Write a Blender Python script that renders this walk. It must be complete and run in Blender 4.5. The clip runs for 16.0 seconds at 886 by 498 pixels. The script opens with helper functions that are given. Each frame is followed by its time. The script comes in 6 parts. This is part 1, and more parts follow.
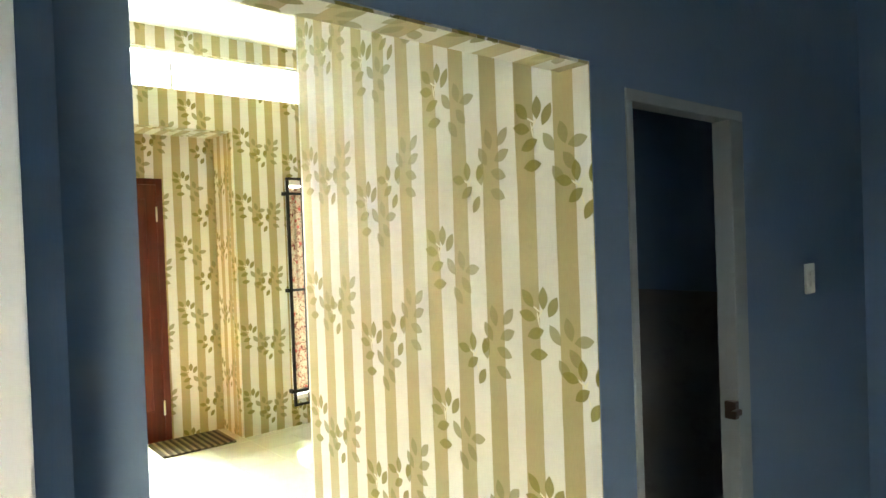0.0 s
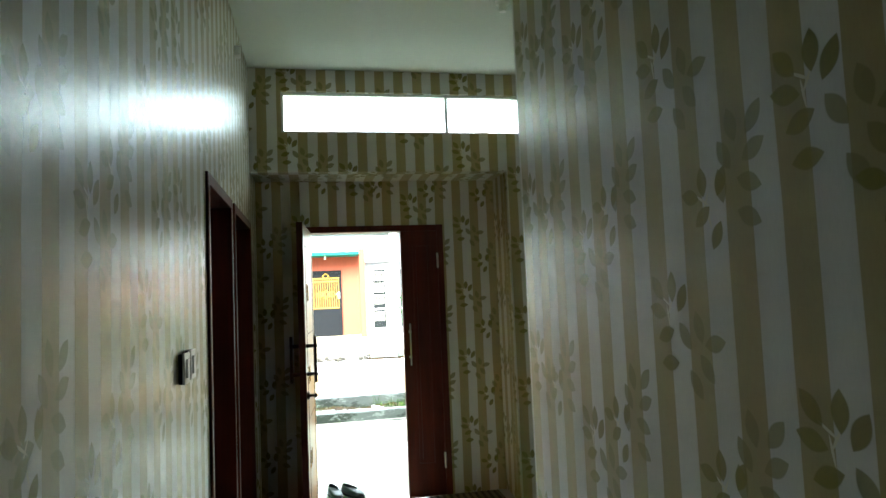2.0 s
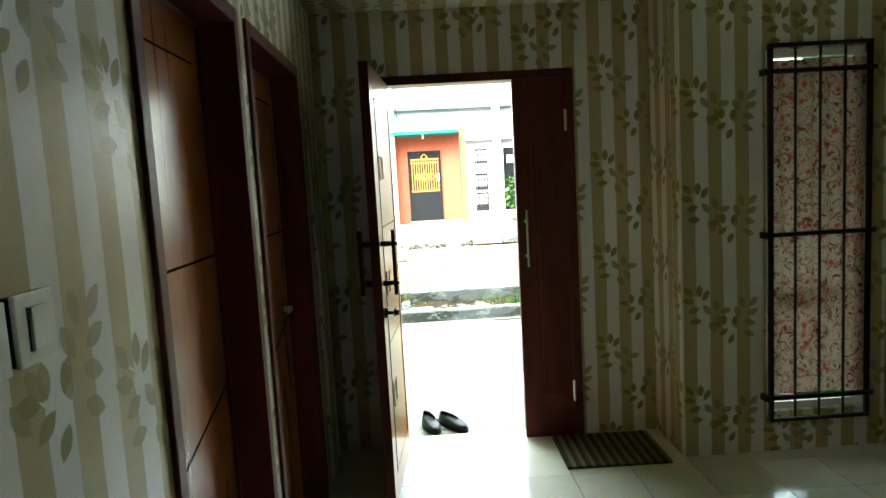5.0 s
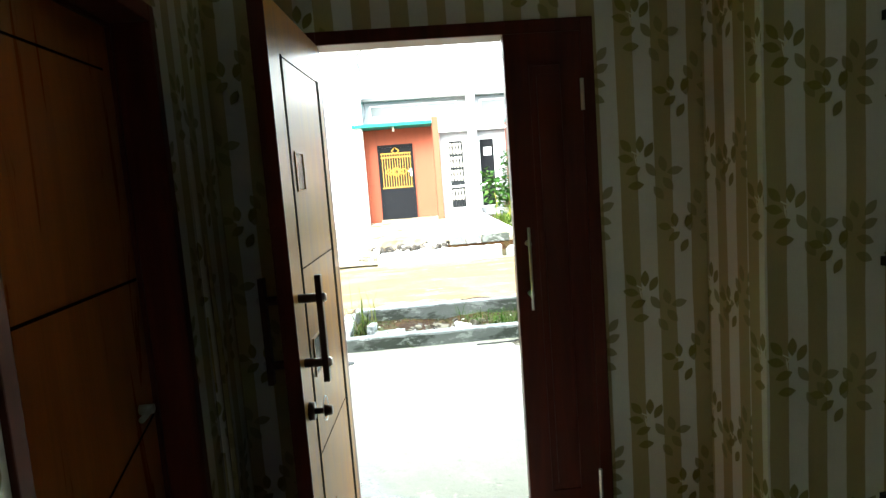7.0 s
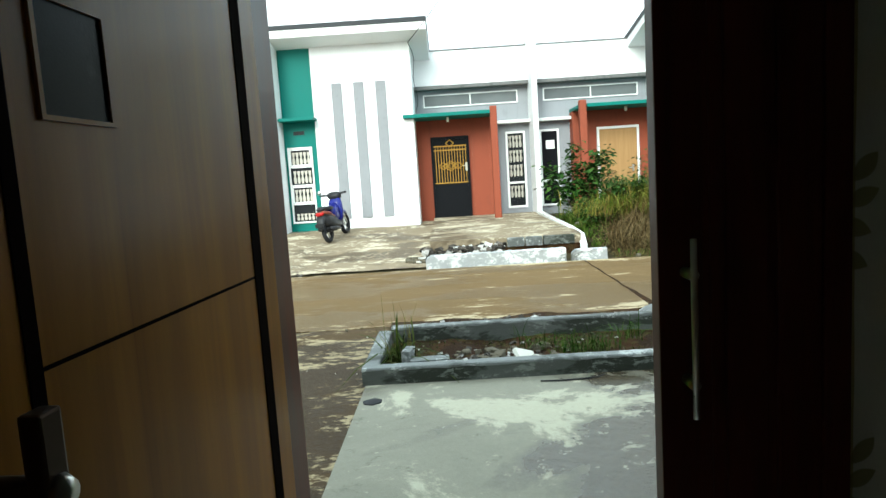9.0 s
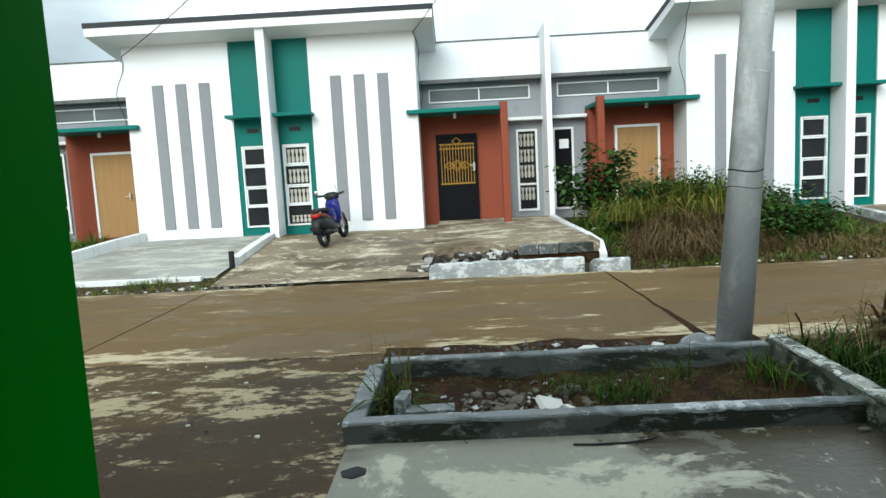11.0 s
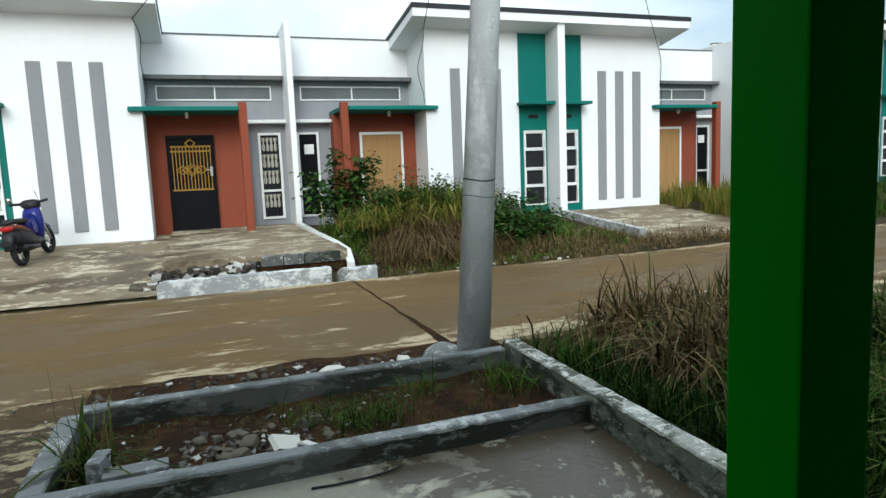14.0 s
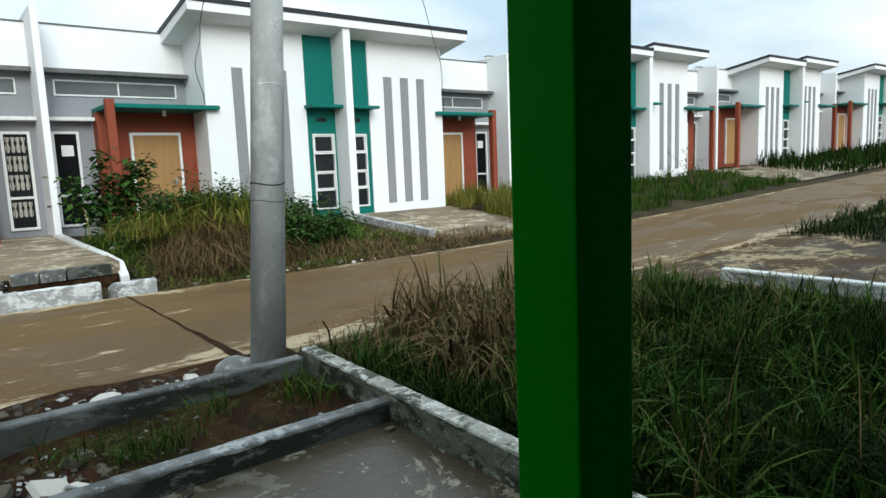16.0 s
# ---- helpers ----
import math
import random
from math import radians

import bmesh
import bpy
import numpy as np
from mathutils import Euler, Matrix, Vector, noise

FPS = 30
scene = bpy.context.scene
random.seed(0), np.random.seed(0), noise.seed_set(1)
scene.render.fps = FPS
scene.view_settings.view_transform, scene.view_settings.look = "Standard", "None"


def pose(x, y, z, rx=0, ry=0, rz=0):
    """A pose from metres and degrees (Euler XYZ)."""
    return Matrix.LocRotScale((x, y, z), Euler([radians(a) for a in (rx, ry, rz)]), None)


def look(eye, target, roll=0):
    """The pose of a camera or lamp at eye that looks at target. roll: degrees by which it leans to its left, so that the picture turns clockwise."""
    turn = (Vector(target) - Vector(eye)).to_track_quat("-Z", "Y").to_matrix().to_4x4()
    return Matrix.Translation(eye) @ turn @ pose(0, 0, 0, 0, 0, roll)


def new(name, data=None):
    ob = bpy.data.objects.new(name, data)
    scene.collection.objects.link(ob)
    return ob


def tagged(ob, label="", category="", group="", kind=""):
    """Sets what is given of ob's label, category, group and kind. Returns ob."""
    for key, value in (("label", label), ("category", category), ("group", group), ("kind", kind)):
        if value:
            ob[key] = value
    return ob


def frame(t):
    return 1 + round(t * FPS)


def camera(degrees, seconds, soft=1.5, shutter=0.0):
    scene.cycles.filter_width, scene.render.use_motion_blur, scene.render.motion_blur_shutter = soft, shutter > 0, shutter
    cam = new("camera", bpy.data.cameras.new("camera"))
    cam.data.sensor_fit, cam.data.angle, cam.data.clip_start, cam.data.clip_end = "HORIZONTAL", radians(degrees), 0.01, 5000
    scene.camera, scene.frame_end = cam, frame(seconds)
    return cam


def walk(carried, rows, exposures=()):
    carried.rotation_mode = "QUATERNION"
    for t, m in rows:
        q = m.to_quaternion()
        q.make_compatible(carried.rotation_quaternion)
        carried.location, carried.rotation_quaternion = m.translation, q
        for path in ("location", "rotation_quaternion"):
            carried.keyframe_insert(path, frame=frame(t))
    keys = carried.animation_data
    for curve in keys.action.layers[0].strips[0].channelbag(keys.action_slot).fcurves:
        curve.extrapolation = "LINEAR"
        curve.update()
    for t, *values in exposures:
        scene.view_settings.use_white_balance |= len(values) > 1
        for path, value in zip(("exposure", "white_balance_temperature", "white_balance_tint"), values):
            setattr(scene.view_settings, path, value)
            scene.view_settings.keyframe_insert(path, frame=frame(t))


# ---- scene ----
cam = camera(68.7, 16.0)
PATH = [
    (0, (0.757, 0.450, 1.569), (2.050, 1.976, 1.540), -2.1),
    (0.5, (0.940, 0.569, 1.573), (2.090, 2.204, 1.629), -1.7),
    (1, (1.114, 0.674, 1.579), (2.094, 2.415, 1.675), -2.3),
    (1.5, (1.309, 0.745, 1.596), (1.963, 2.631, 1.727), -2.6),
    (2, (1.409, 0.843, 1.587), (1.805, 2.798, 1.725), -2.4),
    (2.5, (1.438, 1.020, 1.614), (1.798, 2.980, 1.786), -2.3),
    (3, (1.444, 1.263, 1.584), (1.783, 3.228, 1.738), -2.5),
    (3.5, (1.518, 1.516, 1.568), (1.677, 3.509, 1.590), -2.8),
    (4, (1.536, 1.760, 1.552), (1.558, 3.753, 1.379), -2.7),
    (6.5, (1.539, 3.148, 1.578), (1.697, 5.129, 1.352), -4.1),
    (7, (1.640, 3.470, 1.599), (1.780, 5.452, 1.366), -4.3),
    (7.5, (1.691, 3.778, 1.549), (1.809, 5.761, 1.321), -3.8),
    (8, (1.721, 4.112, 1.490), (1.826, 6.097, 1.267), -3.5),
    (8.5, (1.766, 4.452, 1.504), (1.789, 6.439, 1.277), -3.6),
    (9, (1.733, 4.806, 1.502), (1.701, 6.793, 1.276), -3.6),
    (11.5, (1.718, 6.043, 1.503), (1.674, 8.030, 1.279), -2.9),
    (12, (1.796, 6.144, 1.505), (1.792, 8.132, 1.290), -3.0),
    (12.5, (1.807, 6.172, 1.493), (1.895, 8.158, 1.274), -2.9),
    (13, (1.884, 6.133, 1.510), (2.056, 8.113, 1.288), -2.9),
    (13.5, (1.918, 6.236, 1.500), (2.365, 8.170, 1.259), -2.4),
    (14, (1.904, 6.276, 1.509), (2.593, 8.138, 1.267), -2.3),
    (14.5, (1.919, 6.259, 1.498), (2.661, 8.101, 1.259), -2.3),
    (15, (1.949, 6.319, 1.479), (2.882, 8.072, 1.235), -2.0),
    (15.5, (1.918, 6.301, 1.496), (3.022, 7.950, 1.247), -2.2),
    (16, (1.918, 6.304, 1.508), (3.154, 7.856, 1.252), -2.3),
]
EXPOSURES = [
    (0.0, 7.85, 7500, 4), (0.5, 6.6, 7400, 5), (1.0, 5.75, 7100, 2), (1.5, 4.9, 6600, -1), (2.0, 4.65, 6050, -4), (3.0, 4.5, 6050, -4), (4.0, 4.5, 6300, -4),
    (6.5, 4.25, 6300, -1), (7.5, 3.55, 6050, 2), (8.2, 2.65, 6000, -1), (8.5, 2.2, 6000, -2), (9.0, 1.72, 6050, -5), (11.5, 0.92, 5950, 0), (13.0, 0.84, 5950, 1), (14.0, 0.79, 6000, 2), (16.0, 0.77, 6050, 3),
]
walk(cam, [(t, look(eye, target, roll)) for t, eye, target, roll in PATH], EXPOSURES)


# ---- sky and daylight ----
world = bpy.data.worlds.new("world")
scene.world = world
world.use_nodes = True
wn, wl = world.node_tree.nodes, world.node_tree.links
wn.clear()
sky = wn.new("ShaderNodeTexSky")
sky.sky_type, sky.sun_disc = "NISHITA", False
sky.sun_elevation, sky.sun_rotation = radians(28), radians(198)
sky.air_density, sky.dust_density = 1.5, 6.0
sky_coord = wn.new("ShaderNodeTexCoord")
cloud_map = wn.new("ShaderNodeMapping")
cloud_map.inputs["Scale"].default_value = (1.2, 1.2, 3.0)
cloud = wn.new("ShaderNodeTexNoise")
cloud.inputs["Scale"].default_value, cloud.inputs["Detail"].default_value = 1.6, 5.0
cloud_ramp = wn.new("ShaderNodeValToRGB")
cloud_ramp.color_ramp.elements[0].position, cloud_ramp.color_ramp.elements[0].color = 0.38, (0.50, 0.60, 0.70, 1)
cloud_ramp.color_ramp.elements[1].position, cloud_ramp.color_ramp.elements[1].color = 0.6, (0.98, 0.99, 1.0, 1)
cloud_light = wn.new("ShaderNodeBackground")
sky_light = wn.new("ShaderNodeBackground")
sky_light.inputs["Strength"].default_value = 0.1
sky_mix = wn.new("ShaderNodeMixShader")
sky_mix.inputs["Fac"].default_value = 0.85
sky_out = wn.new("ShaderNodeOutputWorld")
wl.new(sky_coord.outputs["Generated"], cloud_map.inputs["Vector"])
wl.new(cloud_map.outputs["Vector"], cloud.inputs["Vector"])
wl.new(cloud.outputs["Fac"], cloud_ramp.inputs["Fac"])
wl.new(cloud_ramp.outputs["Color"], cloud_light.inputs["Color"])
wl.new(sky.outputs["Color"], sky_light.inputs["Color"])
wl.new(sky_light.outputs["Background"], sky_mix.inputs[1])
wl.new(cloud_light.outputs["Background"], sky_mix.inputs[2])
wl.new(sky_mix.outputs["Shader"], sky_out.inputs["Surface"])
up = wn.new("ShaderNodeSeparateXYZ")
overcast = wn.new("ShaderNodeMapRange")
overcast.inputs["To Min"].default_value, overcast.inputs["To Max"].default_value = 0.62, 1.5
wl.new(sky_coord.outputs["Generated"], up.inputs[0])
wl.new(up.outputs["Z"], overcast.inputs["Value"])
bank_side = wn.new("ShaderNodeMapRange")
bank_side.inputs["From Min"].default_value, bank_side.inputs["From Max"].default_value = -0.62, -0.22
bank_side.inputs["To Min"].default_value, bank_side.inputs["To Max"].default_value = 0.42, 1.0
bank_drift = wn.new("ShaderNodeMath")
bank_drift.operation = "MULTIPLY_ADD"
bank_drift.inputs[1].default_value = 0.6
wl.new(cloud.outputs["Fac"], bank_drift.inputs[0])
bank_shift = wn.new("ShaderNodeMath")
bank_shift.operation, bank_shift.inputs[1].default_value = "SUBTRACT", 0.3
wl.new(up.outputs["X"], bank_shift.inputs[0])
wl.new(bank_shift.outputs[0], bank_drift.inputs[2])
wl.new(bank_drift.outputs[0], bank_side.inputs["Value"])
cloud_strength = wn.new("ShaderNodeMath")
cloud_strength.operation = "MULTIPLY"
wl.new(overcast.outputs["Result"], cloud_strength.inputs[0])
wl.new(bank_side.outputs["Result"], cloud_strength.inputs[1])
wl.new(cloud_strength.outputs[0], cloud_light.inputs["Strength"])

sun_data = bpy.data.lights.new("sun", "SUN")
sun_data.energy, sun_data.angle, sun_data.color = 1.35, radians(30), (1.0, 0.985, 0.955)
sun = new("sun", sun_data)
sun.matrix_world = look((0, 0, 30), (17.1, 53.8, 0))


# ---- materials ----
class Nodes:
    """A small helper round one node material."""

    def __init__(self, name, rough=0.6, metallic=0.0, coat=0.0):
        self.mat = bpy.data.materials.new(name)
        self.mat.use_nodes = True
        self.n, self.l = self.mat.node_tree.nodes, self.mat.node_tree.links
        self.bsdf = self.n["Principled BSDF"]
        self.set("Roughness", rough)
        self.set("Metallic", metallic)
        self.set("Coat Weight", coat)
        self.set("Specular IOR Level", 0.2)

    def set(self, socket, value):
        self.bsdf.inputs[socket].default_value = value

    def put(self, a, b):
        if isinstance(a, (int, float)):
            b.default_value = a
        elif isinstance(a, tuple):
            b.default_value = a if len(a) == 4 or b.type == "VECTOR" else (*a, 1)
        else:
            self.l.new(a, b)

    def math(self, op, a, b=0.0, c=None, clamp=False):
        node = self.n.new("ShaderNodeMath")
        node.operation, node.use_clamp = op, clamp
        self.put(a, node.inputs[0])
        self.put(b, node.inputs[1])
        if c is not None:
            self.put(c, node.inputs[2])
        return node.outputs[0]

    def coord(self, which="Object"):
        return self.n.new("ShaderNodeTexCoord").outputs[which]

    def place(self):
        return self.n.new("ShaderNodeNewGeometry").outputs["Position"]

    def mapping(self, vector, loc=(0, 0, 0), rot=(0, 0, 0), scale=(1, 1, 1), kind="POINT"):
        node = self.n.new("ShaderNodeMapping")
        node.vector_type = kind
        node.inputs["Location"].default_value = loc
        node.inputs["Rotation"].default_value = rot
        node.inputs["Scale"].default_value = scale
        self.l.new(vector, node.inputs["Vector"])
        return node.outputs["Vector"]

    def noise(self, vector, scale, detail=4.0, rough=0.55, distort=0.0):
        node = self.n.new("ShaderNodeTexNoise")
        node.inputs["Scale"].default_value, node.inputs["Detail"].default_value = scale, detail
        node.inputs["Roughness"].default_value, node.inputs["Distortion"].default_value = rough, distort
        self.l.new(vector, node.inputs["Vector"])
        return node.outputs["Fac"]

    def ramp(self, fac, *stops):
        node = self.n.new("ShaderNodeValToRGB")
        els = node.color_ramp.elements
        while len(els) < len(stops):
            els.new(0.5)
        for el, (pos, col) in zip(els, stops):
            el.position = pos
            el.color = (col, col, col, 1) if isinstance(col, (int, float)) else (*col, 1)
        self.l.new(fac, node.inputs["Fac"])
        return node.outputs["Color"]

    def mix(self, fac, a, b, kind="MIX"):
        node = self.n.new("ShaderNodeMix")
        node.data_type, node.blend_type = "RGBA", kind
        self.put(fac, node.inputs["Factor"])
        self.put(a, node.inputs["A"])
        self.put(b, node.inputs["B"])
        return node.outputs["Result"]

    def bump(self, height, strength=0.3, distance=0.01):
        node = self.n.new("ShaderNodeBump")
        node.inputs["Strength"].default_value, node.inputs["Distance"].default_value = strength, distance
        self.l.new(height, node.inputs["Height"])
        self.l.new(node.outputs["Normal"], self.bsdf.inputs["Normal"])

    def color(self, value):
        self.put(value, self.bsdf.inputs["Base Color"])

    def rough(self, value):
        self.put(value, self.bsdf.inputs["Roughness"])


def sheen(mat, level):
    mat.node_tree.nodes["Principled BSDF"].inputs["Specular IOR Level"].default_value = level
    return mat


def shade(c, k):
    return tuple(min(1.0, v * k) for v in c)


def painted(name, col, dirt=(0.25, 0.23, 0.2), amount=0.25, rough=0.6, scale=3.0, bump=0.12, coat=0.0, streaks=0.0):
    """Paint or plaster: fine grain, broad patches, and dirt with a shape of its own."""
    m = Nodes(name, rough, 0.0, coat)
    p = m.place()
    broad, fine = m.noise(p, scale * 0.35, 5), m.noise(p, scale * 22, 3)
    base = m.mix(broad, shade(col, 0.9), shade(col, 1.06))
    base = m.mix(m.math("MULTIPLY", fine, 0.25), base, shade(col, 0.8))
    spots = m.ramp(m.noise(p, scale, 7, 0.7), (0.56, 0.0), (0.78, 1.0))
    base = m.mix(m.math("MULTIPLY", spots, amount), base, dirt)
    if streaks:
        run = m.ramp(m.noise(m.mapping(p, scale=(9, 9, 0.5)), 1.0, 5, 0.65), (0.52, 0.0), (0.75, 1.0))
        base = m.mix(m.math("MULTIPLY", run, streaks), base, dirt)
    m.color(base)
    m.rough(m.math("ADD", m.math("MULTIPLY", broad, 0.2), rough - 0.1))
    m.bump(fine, bump, 0.004)
    return m.mat


def wood(name, dark, light, rough=0.3, coat=0.35, axis=2, scale=1.0):
    """Varnished wood with long grain along one axis."""
    m = Nodes(name, rough, 0.0, coat)
    m.set("Coat Roughness", 0.18)
    stretch = [14.0 * scale, 14.0 * scale, 14.0 * scale]
    stretch[axis] = 0.9 * scale
    p = m.mapping(m.coord(), scale=tuple(stretch))
    grain = m.noise(p, 1.0, 7, 0.62, 0.8)
    fine = m.noise(m.mapping(p, scale=(4, 4, 4)), 2.0, 3)
    tone = m.mix(m.ramp(grain, (0.3, 0.0), (0.7, 1.0)), dark, light)
    tone = m.mix(m.math("MULTIPLY", fine, 0.3), tone, shade(dark, 0.7))
    m.color(tone)
    m.rough(m.math("ADD", m.math("MULTIPLY", grain, 0.18), rough - 0.06))
    m.bump(grain, 0.06, 0.003)
    return m.mat


def metal(name, col, rough=0.3, metallic=1.0):
    m = Nodes(name, rough, metallic)
    p = m.coord()
    smear = m.noise(p, 30, 4)
    m.color(m.mix(smear, shade(col, 0.8), col))
    m.rough(m.math("ADD", m.math("MULTIPLY", smear, 0.25), rough - 0.08))
    return m.mat


def concrete(name, col, wet=(0.1, 0.085, 0.06), silt=(0.42, 0.34, 0.2), wet_amount=0.5, silt_amount=0.5, scale=1.0, wet_lo=0.45, silt_lo=0.55, stretch=(1, 1, 1), gloss=0.12, kerbs=None, ragged=0.25, soft=0.045, pools=()):
    """Poured concrete, darkened and glossy where wet, dusted with dried silt; kerbs: the lines y along which silt gathers; pools: the lines x along which water stands."""
    m = Nodes(name, 0.8)
    p = m.mapping(m.place(), scale=stretch)
    broad = m.noise(p, 0.7 * scale, 8, 0.62, 0.5)
    mid = m.noise(m.mapping(p, loc=(7, 3, 1)), 1.9 * scale, 12, 0.7, 0.5)
    fine = m.noise(p, 45 * scale, 5, 0.75)
    flecks = m.noise(m.mapping(p, loc=(3, 9, 4)), 11 * scale, 8, 0.72)
    base = m.mix(mid, shade(col, 0.6), shade(col, 1.3))
    base = m.mix(m.math("MULTIPLY", fine, 0.5), base, shade(col, 0.45))
    if pools:
        lie = m.n.new("ShaderNodeSeparateXYZ")
        m.l.new(m.place(), lie.inputs[0])
        for x0, width, lift in pools:
            near = m.math("SUBTRACT", 1.0, m.math("DIVIDE", m.math("ABSOLUTE", m.math("SUBTRACT", lie.outputs[0], x0)), width), clamp=True)
            broad = m.math("ADD", broad, m.math("MULTIPLY", near, lift))
    wetness = m.math("MULTIPLY", m.ramp(broad, (wet_lo, 0.0), (wet_lo + soft + 0.005, 1.0)), wet_amount)
    base = m.mix(wetness, base, wet)
    drift = m.math("ADD", mid, m.math("MULTIPLY", m.math("SUBTRACT", flecks, 0.5), ragged))
    if kerbs:
        split = m.n.new("ShaderNodeSeparateXYZ")
        m.l.new(m.place(), split.inputs[0])
        for y0, width, lift in kerbs:
            near = m.math("SUBTRACT", 1.0, m.math("DIVIDE", m.math("ABSOLUTE", m.math("SUBTRACT", split.outputs[1], y0)), width), clamp=True)
            drift = m.math("ADD", drift, m.math("MULTIPLY", near, lift))
    dust = m.math("MULTIPLY", m.ramp(drift, (silt_lo, 0.0), (silt_lo + soft, 1.0)), silt_amount)
    base = m.mix(dust, base, m.mix(fine, shade(silt, 0.75), shade(silt, 1.15)))
    dark = m.ramp(flecks, (0.60, 0.0), (0.68, 1.0))
    base = m.mix(m.math("MULTIPLY", dark, 0.55), base, shade(col, 0.3))
    pale = m.ramp(m.noise(m.mapping(p, loc=(13, 1, 8)), 26 * scale, 4, 0.6), (0.66, 0.0), (0.72, 1.0))
    base = m.mix(m.math("MULTIPLY", pale, 0.45), base, silt)
    m.color(base)
    dry = m.math("SUBTRACT", 1.0, m.math("MULTIPLY", wetness, m.math("SUBTRACT", 1.0, dust)))
    m.rough(m.math("ADD", m.math("MULTIPLY", dry, 0.75 - gloss), gloss + 0.05))
    m.bump(m.math("ADD", m.math("MULTIPLY", fine, 0.5), m.math("ADD", mid, m.math("MULTIPLY", flecks, 0.5))), 0.45, 0.014)
    return m.mat


def islands(name, *cols, rough=0.6):
    """Leaves and blades: each piece takes its own tone."""
    m = Nodes(name, rough)
    rnd = m.n.new("ShaderNodeNewGeometry").outputs["Random Per Island"]
    stops = [(i / max(1, len(cols) - 1), c) for i, c in enumerate(cols)]
    tone = m.ramp(rnd, *stops)
    tone = m.mix(m.math("MULTIPLY", m.noise(m.place(), 9.0, 3), 0.5), tone, shade(cols[0], 0.45))
    m.color(tone)
    m.set("Specular IOR Level", 0.03)
    return m.mat


def wallpaper():
    """Cream and tan vertical stripes with sprigs of olive leaves, printed on a slightly glossy paper."""
    m = Nodes("wallpaper", 0.36, 0.0, 0.25)
    m.set("Specular IOR Level", 0.4)
    m.set("Coat Roughness", 0.22)
    uv = m.coord("UV")
    split = m.n.new("ShaderNodeSeparateXYZ")
    m.l.new(uv, split.inputs[0])
    u, v = split.outputs[0], split.outputs[1]
    wobble = m.math("MULTIPLY", m.math("SUBTRACT", m.noise(uv, 3.0, 2), 0.5), 0.012)
    s = m.math("FRACT", m.math("DIVIDE", m.math("ADD", u, wobble), 0.1433))
    edge = m.math("ABSOLUTE", m.math("SUBTRACT", s, 0.5))
    tan = m.math("DIVIDE", m.math("SUBTRACT", edge, 0.247), 0.012, clamp=True)
    weave = m.noise(m.mapping(uv, scale=(260, 40, 1)), 1.0, 2)
    pale = m.mix(weave, (0.64, 0.625, 0.57), (0.72, 0.705, 0.655))
    rich = m.mix(weave, (0.35, 0.288, 0.13), (0.415, 0.352, 0.175))
    alt = m.math("GREATER_THAN", m.math("FRACT", m.math("DIVIDE", u, 0.2866)), 0.5)
    rich = m.mix(m.math("MULTIPLY", alt, 0.18), rich, (0.44, 0.30, 0.15))
    tone = m.mix(tan, pale, rich)

    def wrapped(u0, v0, lift, left, low):
        cell = m.math("DIVIDE", m.math("SUBTRACT", u, u0 - left), 0.43)
        col = m.math("FLOOR", cell)
        du = m.math("SUBTRACT", m.math("MULTIPLY", m.math("FRACT", cell), 0.43), left)
        row = m.math("DIVIDE", m.math("ADD", m.math("SUBTRACT", v, v0 - low), m.math("MULTIPLY", col, lift)), 0.54)
        dv = m.math("SUBTRACT", m.math("MULTIPLY", m.math("FRACT", row), 0.54), low)
        node = m.n.new("ShaderNodeCombineXYZ")
        m.l.new(du, node.inputs[0])
        m.l.new(dv, node.inputs[1])
        return node.outputs[0]

    def leaf(p, x, y, turn, half=0.035, wide=0.0185):
        q = m.mapping(p, (x, y, 0), (0, 0, radians(turn)), (half, wide, 1), "TEXTURE")
        node = m.n.new("ShaderNodeSeparateXYZ")
        m.l.new(q, node.inputs[0])
        a, b = node.outputs[0], node.outputs[1]
        d = m.math("SUBTRACT", m.math("SUBTRACT", 1.0, m.math("MULTIPLY", a, a)), m.math("ABSOLUTE", b))
        return m.math("MULTIPLY", d, 6.0, clamp=True)

    def spray(p, leaves, **kw):
        total = None
        for x, y, turn in leaves:
            d = leaf(p, x, y, turn, **kw)
            total = d if total is None else m.math("MAXIMUM", total, d)
        return total

    a = wrapped(-1.68, 1.89, 0.19, 0.13, 0.3)
    b = wrapped(-1.96, 1.74, 0.04, 0.12, 0.25)
    soft = m.math("MAXIMUM",
                  spray(a, [(0.15, -0.07, 10), (0.10, -0.04, 105), (0.05, -0.06, 125), (0.12, -0.12, 128), (0.08, -0.155, 125)]),
                  spray(b, [(0.15, 0.13, 50), (0.145, 0.075, 25), (0.13, 0.02, -20), (0.125, -0.04, -25), (0.09, 0.13, 105), (0.065, 0.08, 120), (0.05, 0.025, 100)]))
    clear = m.math("MAXIMUM",
                   spray(a, [(0.01, 0.042, 88), (-0.048, 0.04, 130), (-0.05, -0.01, 165), (-0.022, -0.06, 20), (-0.012, -0.12, 5), (0.045, 0.018, 60)]),
                   spray(b, [(-0.008, 0.042, 95), (-0.05, 0.018, 165), (-0.012, -0.025, 35), (0.03, -0.065, 60), (0.05, 0.035, 65)], half=0.031, wide=0.017))
    stem = m.math("MAXIMUM",
                  spray(a, [(0.0, 0.0, 60), (-0.015, 0.01, 150), (-0.01, -0.02, 100)], half=0.028, wide=0.003),
                  spray(b, [(0.0, 0.0, 60), (-0.012, 0.008, 150), (0.008, -0.03, 110)], half=0.028, wide=0.003))
    veins = m.noise(m.mapping(uv, scale=(90, 90, 1)), 1.0, 3)
